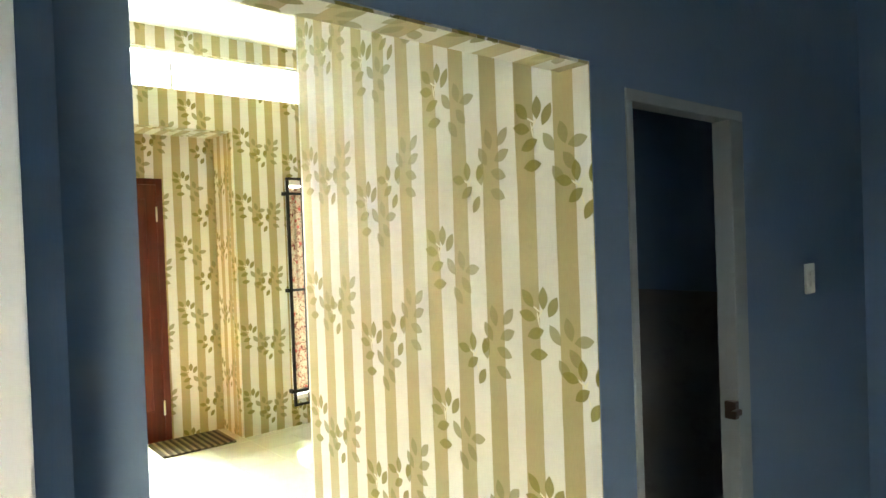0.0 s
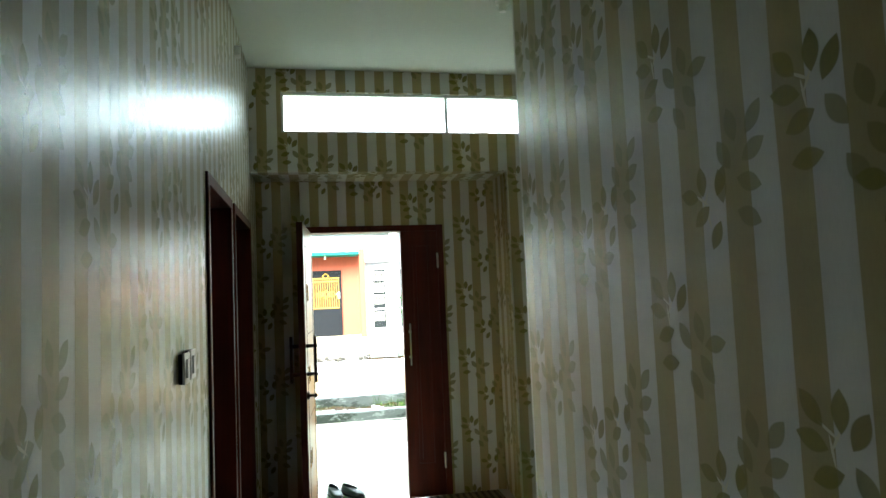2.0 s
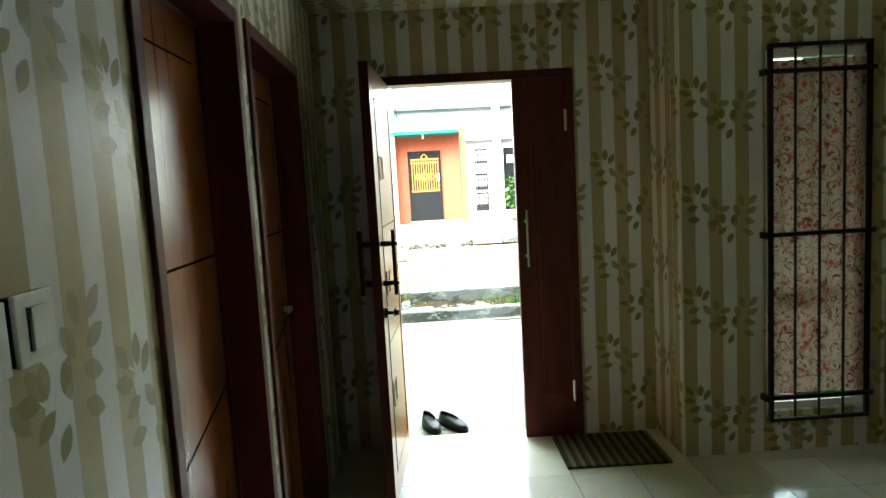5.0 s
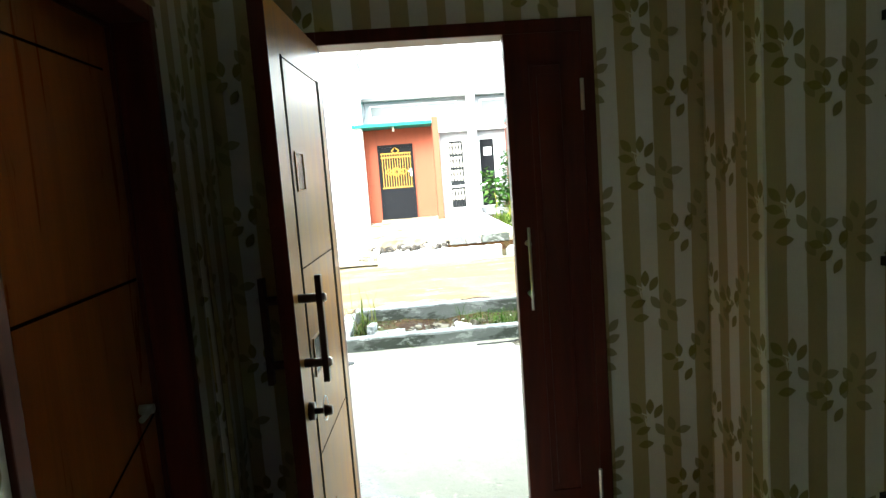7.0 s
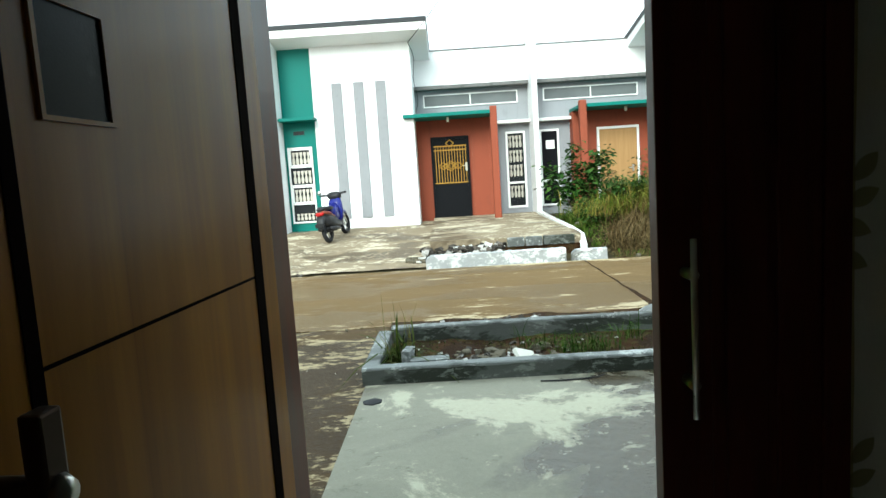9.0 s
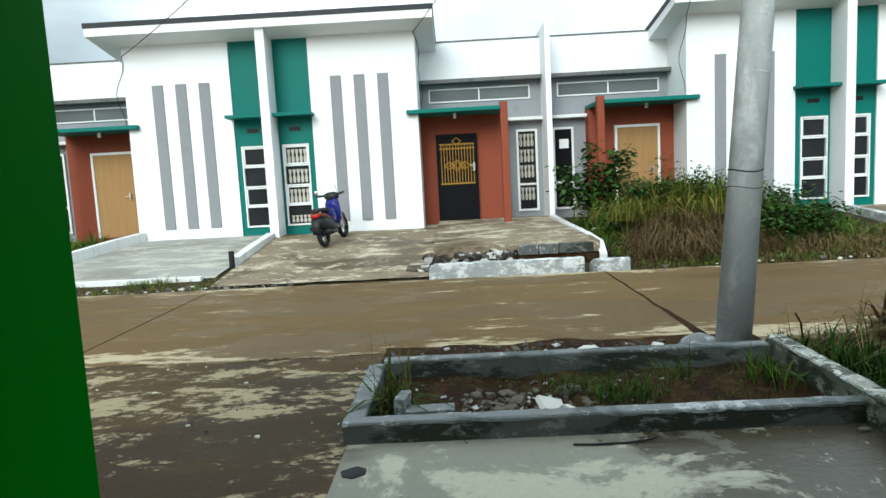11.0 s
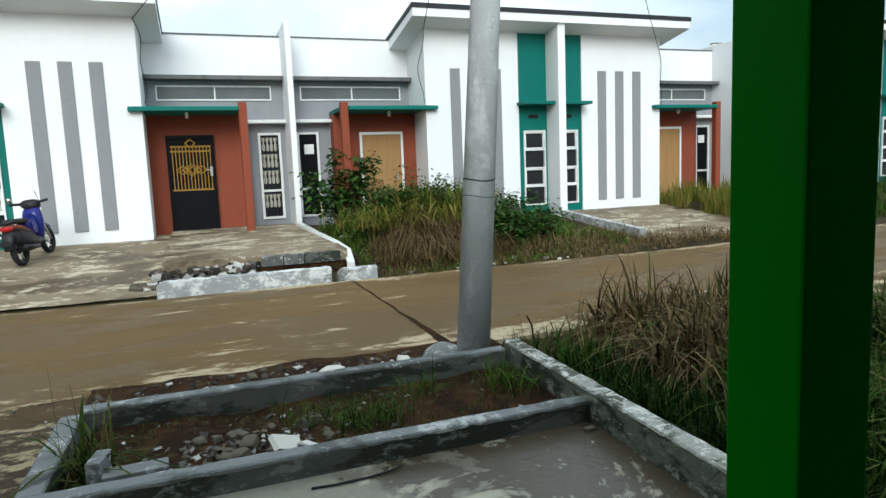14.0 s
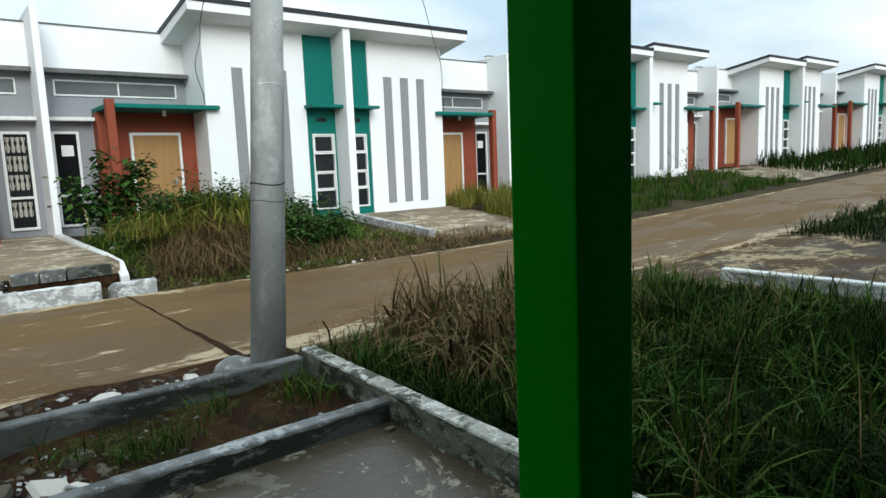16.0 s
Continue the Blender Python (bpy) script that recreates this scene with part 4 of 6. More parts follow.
sheet("yard_rough", -9.0, 1.02, 6.3, 11.66, lambda x, y: -0.03 - 0.06 * max(0.0, (y - 9.0) / 2.66), 70, 40, ROUGH_SLAB, "worn concrete yard crusted with dried silt", "pavement", 0.012, 5)
sheet("verge", 1.02, 4.3, 10.66, 11.7, lambda x, y: -0.05, 40, 14, SOIL, "strip of reddish soil beside the road", "ground", 0.03, 9)
sheet("lawn_ground", 4.1, 10.1, 5.0, 11.5, lambda x, y: -0.08, 40, 40, GROUND, "weedy lawn soil", "ground", 0.03, 3)
sheet("neighbour_yard", 8.3, 40.0, 9.9, 11.7, lambda x, y: -0.07 + rise(x), 60, 12, ROUGH_SLAB, "silted concrete drive of the next plot", "pavement", 0.012, 12)
sheet("neighbour_slab", 10.2, 40.0, 5.0, 9.95, lambda x, y: -0.06 + rise(x), 50, 14, ROUGH_SLAB, "wet worn slab of the next plot", "pavement", 0.01, 15)

road = tagged(empty("road", 0, 13.7, -0.08), "muddy wet concrete road in wide panels", "road", kind="structure")
panel_mesh = mesh_of("panel", boxes((0.0, 6.02, -2.06, 2.06, -0.2, 0.0)))
for k in range(-9, 18):
    px = 3.95 + 6.045 * k
    tip = math.degrees(math.atan2(rise(px + 6.045) - rise(px), 6.045))
    part("panel", panel_mesh, ROAD, road).matrix_basis = pose(px, 0, rise(px), 0, -tip, 0)
part("joint_fill", boxes((-60, 13, -2.055, 2.055, -0.2, -0.012)), SOIL, road, "dark soil in the road joints")
bm = bmesh.new()
crumbs = []
for i in range(41):
    f = i / 40
    w = 0.012 + 0.045 * max(0.0, 1.0 - f * 2.2) + 0.012 * noise.noise((f * 23, 4.0, 1.0))
    crumbs.append([bm.verts.new((3.935 + 0.02 * noise.noise((f * 9, 1.0, 2.0)) + k * w, -2.05 + 4.1 * f, 0.004)) for k in (-1, 1)])
for a, b in zip(crumbs, crumbs[1:]):
    bm.faces.new((a[0], a[1], b[1], b[0]))
part("joint_dirt", bm, SOIL, road, "dark dirt washed along a road joint")

def worn_wall(parent, name, x0, y0, length, w, z0, h, along, body, cap, seed, edge=0.024):
    """A low cement wall with rubbed, uneven edges: a dark body and a paler chipped top coat. Besides moss and
    whitewash, the tone split puts top light into the colour.
    """
    n = max(4, int(length / 0.045))
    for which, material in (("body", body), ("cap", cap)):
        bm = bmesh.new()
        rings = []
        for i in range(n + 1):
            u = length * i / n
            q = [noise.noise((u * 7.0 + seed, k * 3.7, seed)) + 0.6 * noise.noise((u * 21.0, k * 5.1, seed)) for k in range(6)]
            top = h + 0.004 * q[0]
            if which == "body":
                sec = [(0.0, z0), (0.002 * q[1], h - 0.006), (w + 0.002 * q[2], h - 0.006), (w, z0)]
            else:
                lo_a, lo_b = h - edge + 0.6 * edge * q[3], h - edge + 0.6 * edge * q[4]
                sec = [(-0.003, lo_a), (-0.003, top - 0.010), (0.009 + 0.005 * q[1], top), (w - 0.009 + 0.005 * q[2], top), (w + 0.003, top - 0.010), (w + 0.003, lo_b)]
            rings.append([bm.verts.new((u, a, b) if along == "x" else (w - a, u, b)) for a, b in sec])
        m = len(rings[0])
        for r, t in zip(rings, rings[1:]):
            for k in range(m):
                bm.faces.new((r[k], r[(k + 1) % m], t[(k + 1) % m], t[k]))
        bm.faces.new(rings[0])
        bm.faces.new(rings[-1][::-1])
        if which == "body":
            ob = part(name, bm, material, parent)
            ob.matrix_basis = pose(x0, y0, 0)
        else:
            part("top_coat", bm, material, ob, "pale chipped cement top, toned as lit from above")
    return ob


planter = tagged(empty("planter", 1.0, 9.47, -0.02), "low grey cement planter bed edging", "planter")
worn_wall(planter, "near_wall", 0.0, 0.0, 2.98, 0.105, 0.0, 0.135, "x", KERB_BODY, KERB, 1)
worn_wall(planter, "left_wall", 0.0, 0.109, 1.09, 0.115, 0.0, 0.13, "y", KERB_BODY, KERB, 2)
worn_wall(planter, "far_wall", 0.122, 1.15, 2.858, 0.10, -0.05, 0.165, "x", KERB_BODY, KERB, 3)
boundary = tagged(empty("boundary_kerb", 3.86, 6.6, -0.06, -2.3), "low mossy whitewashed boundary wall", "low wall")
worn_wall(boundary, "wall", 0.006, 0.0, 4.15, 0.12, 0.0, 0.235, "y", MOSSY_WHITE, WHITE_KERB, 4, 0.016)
sheet("planter_soil", 1.13, 4.0, 9.52, 10.6, lambda x, y: 0.0, 44, 18, SOIL, "reddish soil in the planter bed", "ground", 0.035, 21)
kerb_2 = tagged(empty("kerb", 9.62, 5.65, -0.08), "low whitewashed kerb of the next plot", "kerb")
worn_wall(kerb_2, "wall", 0.0, 0.0, 4.75, 0.14, 0.0, 0.17, "y", CHALK, HOUSE_KERB, 5, 0.03)

# the yards across the road
sheet("apron_rough", -2.26, 1.3, 15.95, 20.46, lambda x, y: -0.06 + 0.42 * min(1.0, (y - 15.95) / 4.0), 40, 44, PORCH, "broken sloping concrete apron", "pavement", 0.014, 30)
sheet("apron_plain", -6.0, -2.4, 16.6, 20.46, lambda x, y: bank(x, y) + 0.035, 40, 30, APRON, "pale concrete apron of the house opposite", "pavement", 0.006, 33)
porch = tagged(empty("porch", 1.3, 16.65, 0.0), "raised porch slab opposite with a broken stone edge", "porch", kind="structure")
bm = bmesh.new()
vs = add_box(bm, 0.0, 2.78, 0.0, 4.62, -0.12, 0.30)
for v in vs:
    if v.co.z > 0.1 and v.co.y > 1:
        v.co.z = 0.44
part("slab", bm, PORCH, porch)
bm = bmesh.new()
vs = add_box(bm, -0.3, -0.002, 3.8, 4.61, -0.1, 0.37)
part("side_slab", bm, PORCH, porch)
for a, b in ((-0.05, 2.35), (2.45, 3.05)):
    bm = bmesh.new()
    steps = int((b - a) / 0.045)
    tops = []
    for i in range(steps + 1):
        x = a + (b - a) * i / steps
        top = (0.135 if b < 2.4 else 0.095) + 0.014 * noise.noise((x * 9, 1, 2)) + 0.012 * noise.noise((x * 31, 1, 2)) - (0.07 if i == 0 else 0.03 if i == 1 else 0)
        y = -0.84 + 0.006 * noise.noise((x * 6, 5, 2))
        tops.append([bm.verts.new(p) for p in ((x, y - 0.02, -0.2), (x, y, top), (x, y + 0.11, top + 0.01), (x, y + 0.12, -0.2))])
    for p, q in zip(tops, tops[1:]):
        for k in range(3):
            bm.faces.new((p[k], q[k], q[k + 1], p[k + 1]))
    bm.faces.new(tops[0][::-1])
    bm.faces.new(tops[-1])
    part("drain_wall", bm, CHALK, porch, "chalky cement drain wall")
part("footing", boxes((1.38, 2.74, -0.10, -0.004, -0.16, 0.128)), SOIL, porch, "dark soil under the porch blocks")
# the third block's dimmer light is put into its darker material
for x, wide_by, stuff in ((1.575, 0.155, KERB), (1.905, 0.15, KERB), (2.36, 0.28, KERB_BODY)):
    part("block", boxes((-wide_by, wide_by, -0.06, 0.06, 0.0, 0.165), bevel=0.008, segments=1), stuff, porch, "grey cement block").matrix_basis = pose(x, -0.075, 0.13)
def curb_run(name, pts, w, h, label, material=HOUSE_KERB):
    """A low white kerb along a line, on sloping ground."""
    e = tagged(empty(name, *pts[0]), label, "low wall")
    bm = bmesh.new()
    rings = []
    o = Vector(pts[0])
    for i, p in enumerate(pts):
        p = Vector(p)
        d = (Vector(pts[min(i + 1, len(pts) - 1)]) - Vector(pts[max(i - 1, 0)])).normalized()
        n = Vector((d.y, -d.x, 0)).normalized() * w / 2
        rings.append([bm.verts.new(p - o + q) for q in (n + Vector((0, 0, -0.15)), n + Vector((0, 0, h)), -n + Vector((0, 0, h)), -n + Vector((0, 0, -0.15)))])
    for r, q in zip(rings, rings[1:]):
        for k in range(4):
            bm.faces.new((r[k], r[(k + 1) % 4], q[(k + 1) % 4], q[k]))
    bm.faces.new(rings[0])
    bm.faces.new(rings[-1][::-1])
    part("wall", bm, material, e)


curb_run("low_wall", [(4.1, 16.5, 0.03), (4.13, 16.9, 0.2), (4.08, 17.6, 0.27), (3.98, 19, 0.34), (3.9, 20.6, 0.42)], 0.12, 0.07, "curved whitewashed kerb beside the porch")
curb_run("low_wall", [(-2.33, 17.45, 0.03), (-2.33, 18.5, 0.14), (-2.33, 19.85, 0.26)], 0.16, 0.2, "low whitewashed wall between two aprons")
curb_run("low_wall", [(-6.1, 17.7, 0.02), (-5.9, 18.4, 0.11), (-5.64, 19.4, 0.22), (-5.4, 20.37, 0.30)], 0.17, 0.27, "low whitewashed wall beside a weedy plot")
curb_run("low_wall", [(10.08, 16.9, 0.08), (10.08, 18.5, 0.2), (10.08, 19.85, 0.32)], 0.15, 0.12, "low grey wall between two plots", CHALK)
curb_run("apron_edge", [(-6.0, 16.54, -0.04), (-4.5, 16.56, -0.04), (-2.6, 16.56, -0.04)], 0.12, 0.075, "whitewashed front edge of the pale apron")
stub = tagged(part("pipe_stub", tubes(((0, 0, 0), (0, 0, 0.34), 0.05)), RUBBER), "short black pipe stub at the low wall end", "pipe")
stub.matrix_basis = pose(-2.33, 17.3, 0.02)
sheet("porch_far", 10.2, 16.0, 16.6, 20.46, lambda x, y: -0.05 + 0.42 * min(1.0, (y - 16.2) / 4.2), 30, 24, PORCH, "dusty concrete apron further along the row", "pavement", 0.012, 41)
sheet("porch_further", 26.5, 36.0, 16.4, 20.46, lambda x, y: -0.02 + rise(x) + 0.36 * min(1.0, (y - 16.2) / 4.2), 30, 20, PORCH, "pale apron slabs far along the row", "pavement", 0.015, 44)


# ---- the row of houses ----
MESHES = {}


def house_part(key, s, dims, material, parent, name=None, label="", bevel=0.0):
    """A part of a house unit: dims as (u0, u1, y0, y1, z0, z1), u away from the shared fin; s mirrors it. Alike parts share a mesh."""
    if (key, s) not in MESHES:
        MESHES[key, s] = mesh_of(name or key, boxes(*[(s * u0, s * u1, y0 - 20.4, y1 - 20.4, z0 - 0.35, z1 - 0.35) for u0, u1, y0, y1, z0, z1 in dims], bevel=bevel, segments=1))
    me = MESHES[key, s]
    if me.materials and me.materials[0] != material:
        me = me.copy()
        me.materials.clear()
    return part(name or key, me, material, parent, label)


def roof_part(s, parent):
    for key, z0, z1, grow, material, label in (("roof", 4.70, 4.95, 0.0, WHITE_WALL, "white roof slab with deep eaves"), ("roof_edge", 4.952, 5.05, 0.02, ROOF_EDGE, "black roof edging")):
        if (key, s) not in MESHES:
            bm = bmesh.new()
            vs = add_box(bm, s * 0.0, s * (3.66 + grow), -0.62 - grow, 2.6, z0 - 0.35, z1 - 0.35)
            for v in vs:
                v.co.z -= 0.17 * (v.co.y + 0.62)
                if key == "roof" and v.co.z < 4.5 and v.co.y < 0:
                    v.co.z += 0.08
            MESHES[key, s] = mesh_of(key, bm)
        roof_ob = part(key, MESHES[key, s], material, parent, label)


def grille_door(h, s):
    d = house_part("door_panel", s, [(3.60, 4.49, 21.19, 21.22, 0.44, 1.30)], NAVY, h, "door", "dark slate door with an ochre metal grille")
    house_part("door_frame", s, [(3.565, 3.625, 21.17, 21.245, 0.43, 2.45), (4.46, 4.52, 21.17, 21.245, 0.43, 2.45), (3.625, 4.46, 21.17, 21.245, 2.38, 2.45)], NAVY, d, "frame")
    house_part("door_cheek", s, [(4.521, 4.604, 21.252, 21.398, 0.432, 2.449)], RED, h, label="rust-red wall beside the door")
    house_part("door_dark", s, [(3.625, 4.46, 21.215, 21.245, 1.30, 2.38)], NAVY, d, "back_panel", "dark panel behind the grille")
    for k in range(12):
        u = 3.665 + k * 0.0685
        house_part("grille_bar%d" % k, s, [(u, u + 0.018, 21.18, 21.20, 1.30, 2.20)], GOLD, d, "bar")
    for z in (1.285, 2.10, 2.20):
        house_part("grille_rail%.2f" % z, s, [(3.635, 4.45, 21.175, 21.205, z, z + 0.03)], GOLD, d, "rail")
    for j, (cu, cz, w, hh) in enumerate(((4.04, 1.72, 0.20, 0.12), (4.04, 1.72, 0.12, 0.07), (3.86, 1.72, 0.13, 0.085), (4.22, 1.72, 0.13, 0.085), (4.04, 2.28, 0.10, 0.085))):
        key = ("diamond%d" % j, s)
        if key not in MESHES:
            bm = bmesh.new()
            c = (s * cu, 21.165 - 20.4 - 0.002 * j, cz - 0.35)
            pts = [(c[0] + dx, c[1], c[2] + dz) for dx, dz in ((w, 0), (0, hh), (-w, 0), (0, -hh), (w, 0))]
            add_path(bm, pts, 0.013, 6)
            MESHES[key] = mesh_of("scroll", bm)
        part("scroll", MESHES[key], GOLD, d)
    house_part("door_lever", s, [(4.405, 4.455, 21.13, 21.17, 1.58, 1.78), (4.34, 4.42, 21.11, 21.13, 1.70, 1.72)], STEEL, d, "door_handle", "steel door lever")


def lace_motif(key, s, parent, u, w, y, z, h):
    """One scalloped motif of a lace curtain, cut as a single outline."""
    if (key, s) not in MESHES:
        bm = bmesh.new()
        n = 12
        halves = [w * 0.5 * (abs(math.sin(i / n * math.pi * 1.5 + 0.25)) ** 0.6 * 0.8 + 0.2) for i in range(n + 1)]
        line = [(u + w / 2 - halves[i], z + h * i / n) for i in range(n + 1)] + [(u + w / 2 + halves[i], z + h * i / n) for i in range(n, -1, -1)]
        rings = [[bm.verts.new((s * a, yy - 20.4, b - 0.35)) for a, b in line] for yy in (y, y + 0.005)]
        m = len(line)
        for k in range(m):
            bm.faces.new((rings[0][k], rings[0][(k + 1) % m], rings[1][(k + 1) % m], rings[1][k]))
        for i in range(n):
            for r in rings:
                bm.faces.new((r[i], r[i + 1], r[m - 2 - i], r[m - 1 - i]))
        MESHES[key, s] = mesh_of("curtain", bm)
    part("curtain", MESHES[key, s], LACE, parent)


def house(x0, s, door="plain", curtains=False, window=True):
    """One narrow single-storey unit of the row."""
    label = "white row house with grey stripes, teal window bay and rust-red entry"
    h = tagged(empty("row_house", x0, 20.4, 0.35 + (rise(x0 + 3 * s) if x0 > 20 else 0.0)), label, "house", "row of houses opposite")
    house_part("front_wall", s, [(0.876, 3.225, 20.4, 20.56, 0.2, 4.72), (3.08, 3.225, 20.56, 21.8, 0.2, 4.72)], WHITE_WALL, h)
    for key, dim in (("bay_wall", (0.1, 0.875, 20.44, 20.56, 2.37, 4.72)), ("bay_apron", (0.1, 0.875, 20.44, 20.56, 0.2, 0.56)), ("bay_jamb", (0.1, 0.165, 20.44, 20.56, 0.56, 2.37)), ("bay_pier", (0.755, 0.875, 20.44, 20.56, 0.56, 2.37))):
        house_part(key, s, [dim], TEAL, h, label="teal painted wall of the window bay")
    for k, u in enumerate((1.335, 1.855, 2.375)):
        house_part("stripe%d" % k, s, [(u, u + 0.24, 20.375, 20.402, 0.6, 3.8)], STRIPE, h, "stripe", "rough grey vertical stripe", 0.004)
    w = house_part("bay_window", s, [(0.165, 0.195, 20.40, 20.50, 0.56, 2.37), (0.725, 0.755, 20.40, 20.50, 0.56, 2.37)] + [(0.195, 0.725, 20.40, 20.50, z, z + 0.035) for z in (0.56, 1.005, 1.45, 1.89, 2.335)], ALU_WHITE, h, "window", "four-light window in white frames")
    for k in range(4):
        z = 0.595 + k * 0.444
        house_part("bay_pane%d" % k, s, [(0.195, 0.725, 20.47, 20.48, z, z + 0.41)], DARK_GLASS, w, "pane")
        if k % 2:
            house_part("casement%d" % k, s, [(0.2, 0.23, 20.42, 20.465, z + 0.005, z + 0.405), (0.69, 0.72, 20.42, 20.465, z + 0.005, z + 0.405), (0.23, 0.69, 20.42, 20.465, z + 0.005, z + 0.035), (0.23, 0.69, 20.42, 20.465, z + 0.375, z + 0.405)], ALU_WHITE, w, "casement")
        if curtains:
            for c in range(5):
                u = 0.25 + c * 0.09
                lace_motif("lace%d_%d" % (k, c), s, w, u, 0.07, 20.462, z + 0.03, 0.30 if k else 0.16)
    house_part("sunshade", s, [(0.1, 0.93, 20.0, 20.44, 2.96, 3.03)], TEAL, h, label="thin teal concrete sunshade", bevel=0.006)
    house_part("vent", s, [(0.34, 0.60, 20.432, 20.445, 2.66, 2.75)], BLACK_IRON, h, label="dark vent slot")
    roof_part(s, h)
    if s > 0:
        house_part("fin", s, [(-0.098, 0.098, 19.86, 20.56, 0.2, 4.88)], WHITE_WALL, h, label="white dividing fin wall", bevel=0.008)
        house_part("party_fin", s, [(6.10, 6.225, 20.75, 22.2, 0.2, 4.78)], WHITE_WALL, h, label="white party wall fin", bevel=0.008)
    house_part("entry_wall", s, [(3.227, 3.565, 21.25, 21.4, 0.2, 2.87), (4.605, 5.025, 21.25, 21.4, 0.2, 2.87), (3.565, 4.605, 21.25, 21.4, 2.45, 2.87), (3.565, 4.605, 21.25, 21.4, 0.2, 0.43)], RED, h, label="rust-red entry wall")
    house_part("pier", s, [(5.027, 5.19, 20.32, 20.49, 0.2, 3.05)], RED, h, label="rust-red entry post", bevel=0.008)
    house_part("entry_return", s, [(5.026, 5.19, 21.25, 21.649, 0.2, 2.87)], RED, h, label="rust-red corner of the entry wall")
    house_part("canopy", s, [(2.98, 5.025, 20.25, 21.648, 2.872, 2.96), (5.026, 5.19, 20.492, 21.648, 2.872, 2.96)], TEAL, h, label="teal edged entry canopy", bevel=0.01)
    house_part("canopy_lamp", s, [(4.0, 4.06, 20.6, 20.66, 2.76, 2.87)], SWITCH_WHITE, h, "lamp", "small white canopy lamp")
    gaps = [(5.192, 5.48, 21.65, 21.8, 0.2, 2.72), (5.98, 6.16, 21.65, 21.8, 0.2, 2.72), (5.48, 5.98, 21.65, 21.8, 0.2, 0.55), (5.48, 5.98, 21.65, 21.8, 2.50, 2.72), (3.227, 6.16, 21.65, 21.8, 2.72, 3.66)]
    house_part("grey_wall", s, gaps, GREY, h, label="grey recessed upper wall")
    house_part("ledge", s, [(5.192, 6.098, 21.38, 21.65, 2.70, 2.775)], HOUSE_KERB, h, label="thin stained white ledge", bevel=0.006)
    house_part("cornice", s, [(3.227, 6.098, 21.35, 21.66, 3.64, 3.73)], CORNICE, h, label="stained grey cornice", bevel=0.008)
    house_part("parapet", s, [(3.227, 6.16, 21.66, 21.8, 3.73, 4.62)], WHITE_WALL, h, label="white parapet wall")
    house_part("parapet_cap", s, [(3.227, 6.16, 21.64, 21.82, 4.62, 4.65)], CORNICE, h)
    c = house_part("clerestory", s, [(3.44, 5.84, 21.62, 21.66, 3.22, 3.25), (3.44, 5.84, 21.62, 21.66, 3.51, 3.54), (3.44, 3.47, 21.62, 21.66, 3.25, 3.51), (5.81, 5.84, 21.62, 21.66, 3.25, 3.51), (4.62, 4.65, 21.62, 21.66, 3.25, 3.51)], ALU_WHITE, h, "clerestory_window", "long clerestory window in white frames")
    for k, (a, b) in enumerate(((3.47, 4.62), (4.65, 5.81))):
        house_part("cler_pane%d" % k, s, [(a, b, 21.635, 21.645, 3.25, 3.51)], CLEAR_GREY, c, "pane")
    g = house_part("side_window", s, [(5.48, 5.53, 21.60, 21.70, 0.55, 2.50), (5.93, 5.98, 21.60, 21.70, 0.55, 2.50), (5.53, 5.93, 21.60, 21.70, 0.55, 0.60), (5.53, 5.93, 21.60, 21.70, 2.45, 2.50), (5.53, 5.93, 21.60, 21.70, 1.17, 1.22)], ALU_WHITE, h, "window", "tall narrow window in white frames")
    if curtains:
        for k, (a, b) in enumerate(((0.60, 1.17), (1.22, 2.45))):
            house_part("side_pane%d" % k, s, [(5.53, 5.93, 21.66, 21.67, a, b)], DARK_GLASS, g, "pane")
            for c2 in range(4):
                for row in range(1 if k == 0 else 3):
                    lace_motif("side_lace%d_%d_%d" % (k, c2, row), s, g, 5.55 + 0.09 * c2, 0.075, 21.652, b - 0.36 - 0.37 * row, 0.30)
        for k in range(5):
            house_part("side_bar%d" % k, s, [(5.57 + 0.075 * k, 5.58 + 0.075 * k, 21.625, 21.635, 0.6, 2.45)], BLACK_IRON, g, "bar")
    else:
        house_part("side_board", s, [(5.53, 5.93, 21.64, 21.66, 0.6, 1.17), (5.53, 5.93, 21.64, 21.66, 1.22, 2.45)], NAVY, g, "panel", "dark board in the window")
        house_part("side_paper", s, [(5.60, 5.82, 21.63, 21.638, 2.0, 2.22)], PAPER, g, "notice", "white paper sheet")
    if door == "grille":
        grille_door(h, s)
    else:
        d = house_part("plain_door", s, [(3.62, 4.55, 21.20, 21.24, 0.44, 2.39)], PLYWOOD, h, "door", "plain tan plywood door")
        house_part("plain_frame", s, [(3.565, 3.618, 21.18, 21.245, 0.43, 2.45), (4.552, 4.605, 21.18, 21.245, 0.43, 2.45), (3.618, 4.552, 21.18, 21.245, 2.392, 2.45)], ALU_WHITE, d, "frame", "white door frame")
        house_part("plain_handle", s, [(3.72, 3.75, 21.15, 21.2, 1.32, 1.48), (3.72, 3.84, 21.14, 21.16, 1.39, 1.41)], STEEL, d, "door_handle")
    house_part("back_wall", s, [(0.1, 6.16, 26.0, 26.15, 0.2, 3.9), (0.1, 0.2, 20.57, 26.0, 0.2, 4.3)], WHITE_WALL, h)
    return h


for k in range(-1, 6):
    xc = -2.245 + 12.325 * k
    house(xc, -1)
    house(xc, 1, "grille" if k == 0 else "plain", k == 0)


# ---- utility pole and cables ----
pole = tagged(empty("utility_pole", 3.88, 11.02, -0.06), "pale grey concrete utility pole, slightly leaning", "utility pole")
TOP = Vector((0.58, 0.05, 7.6))
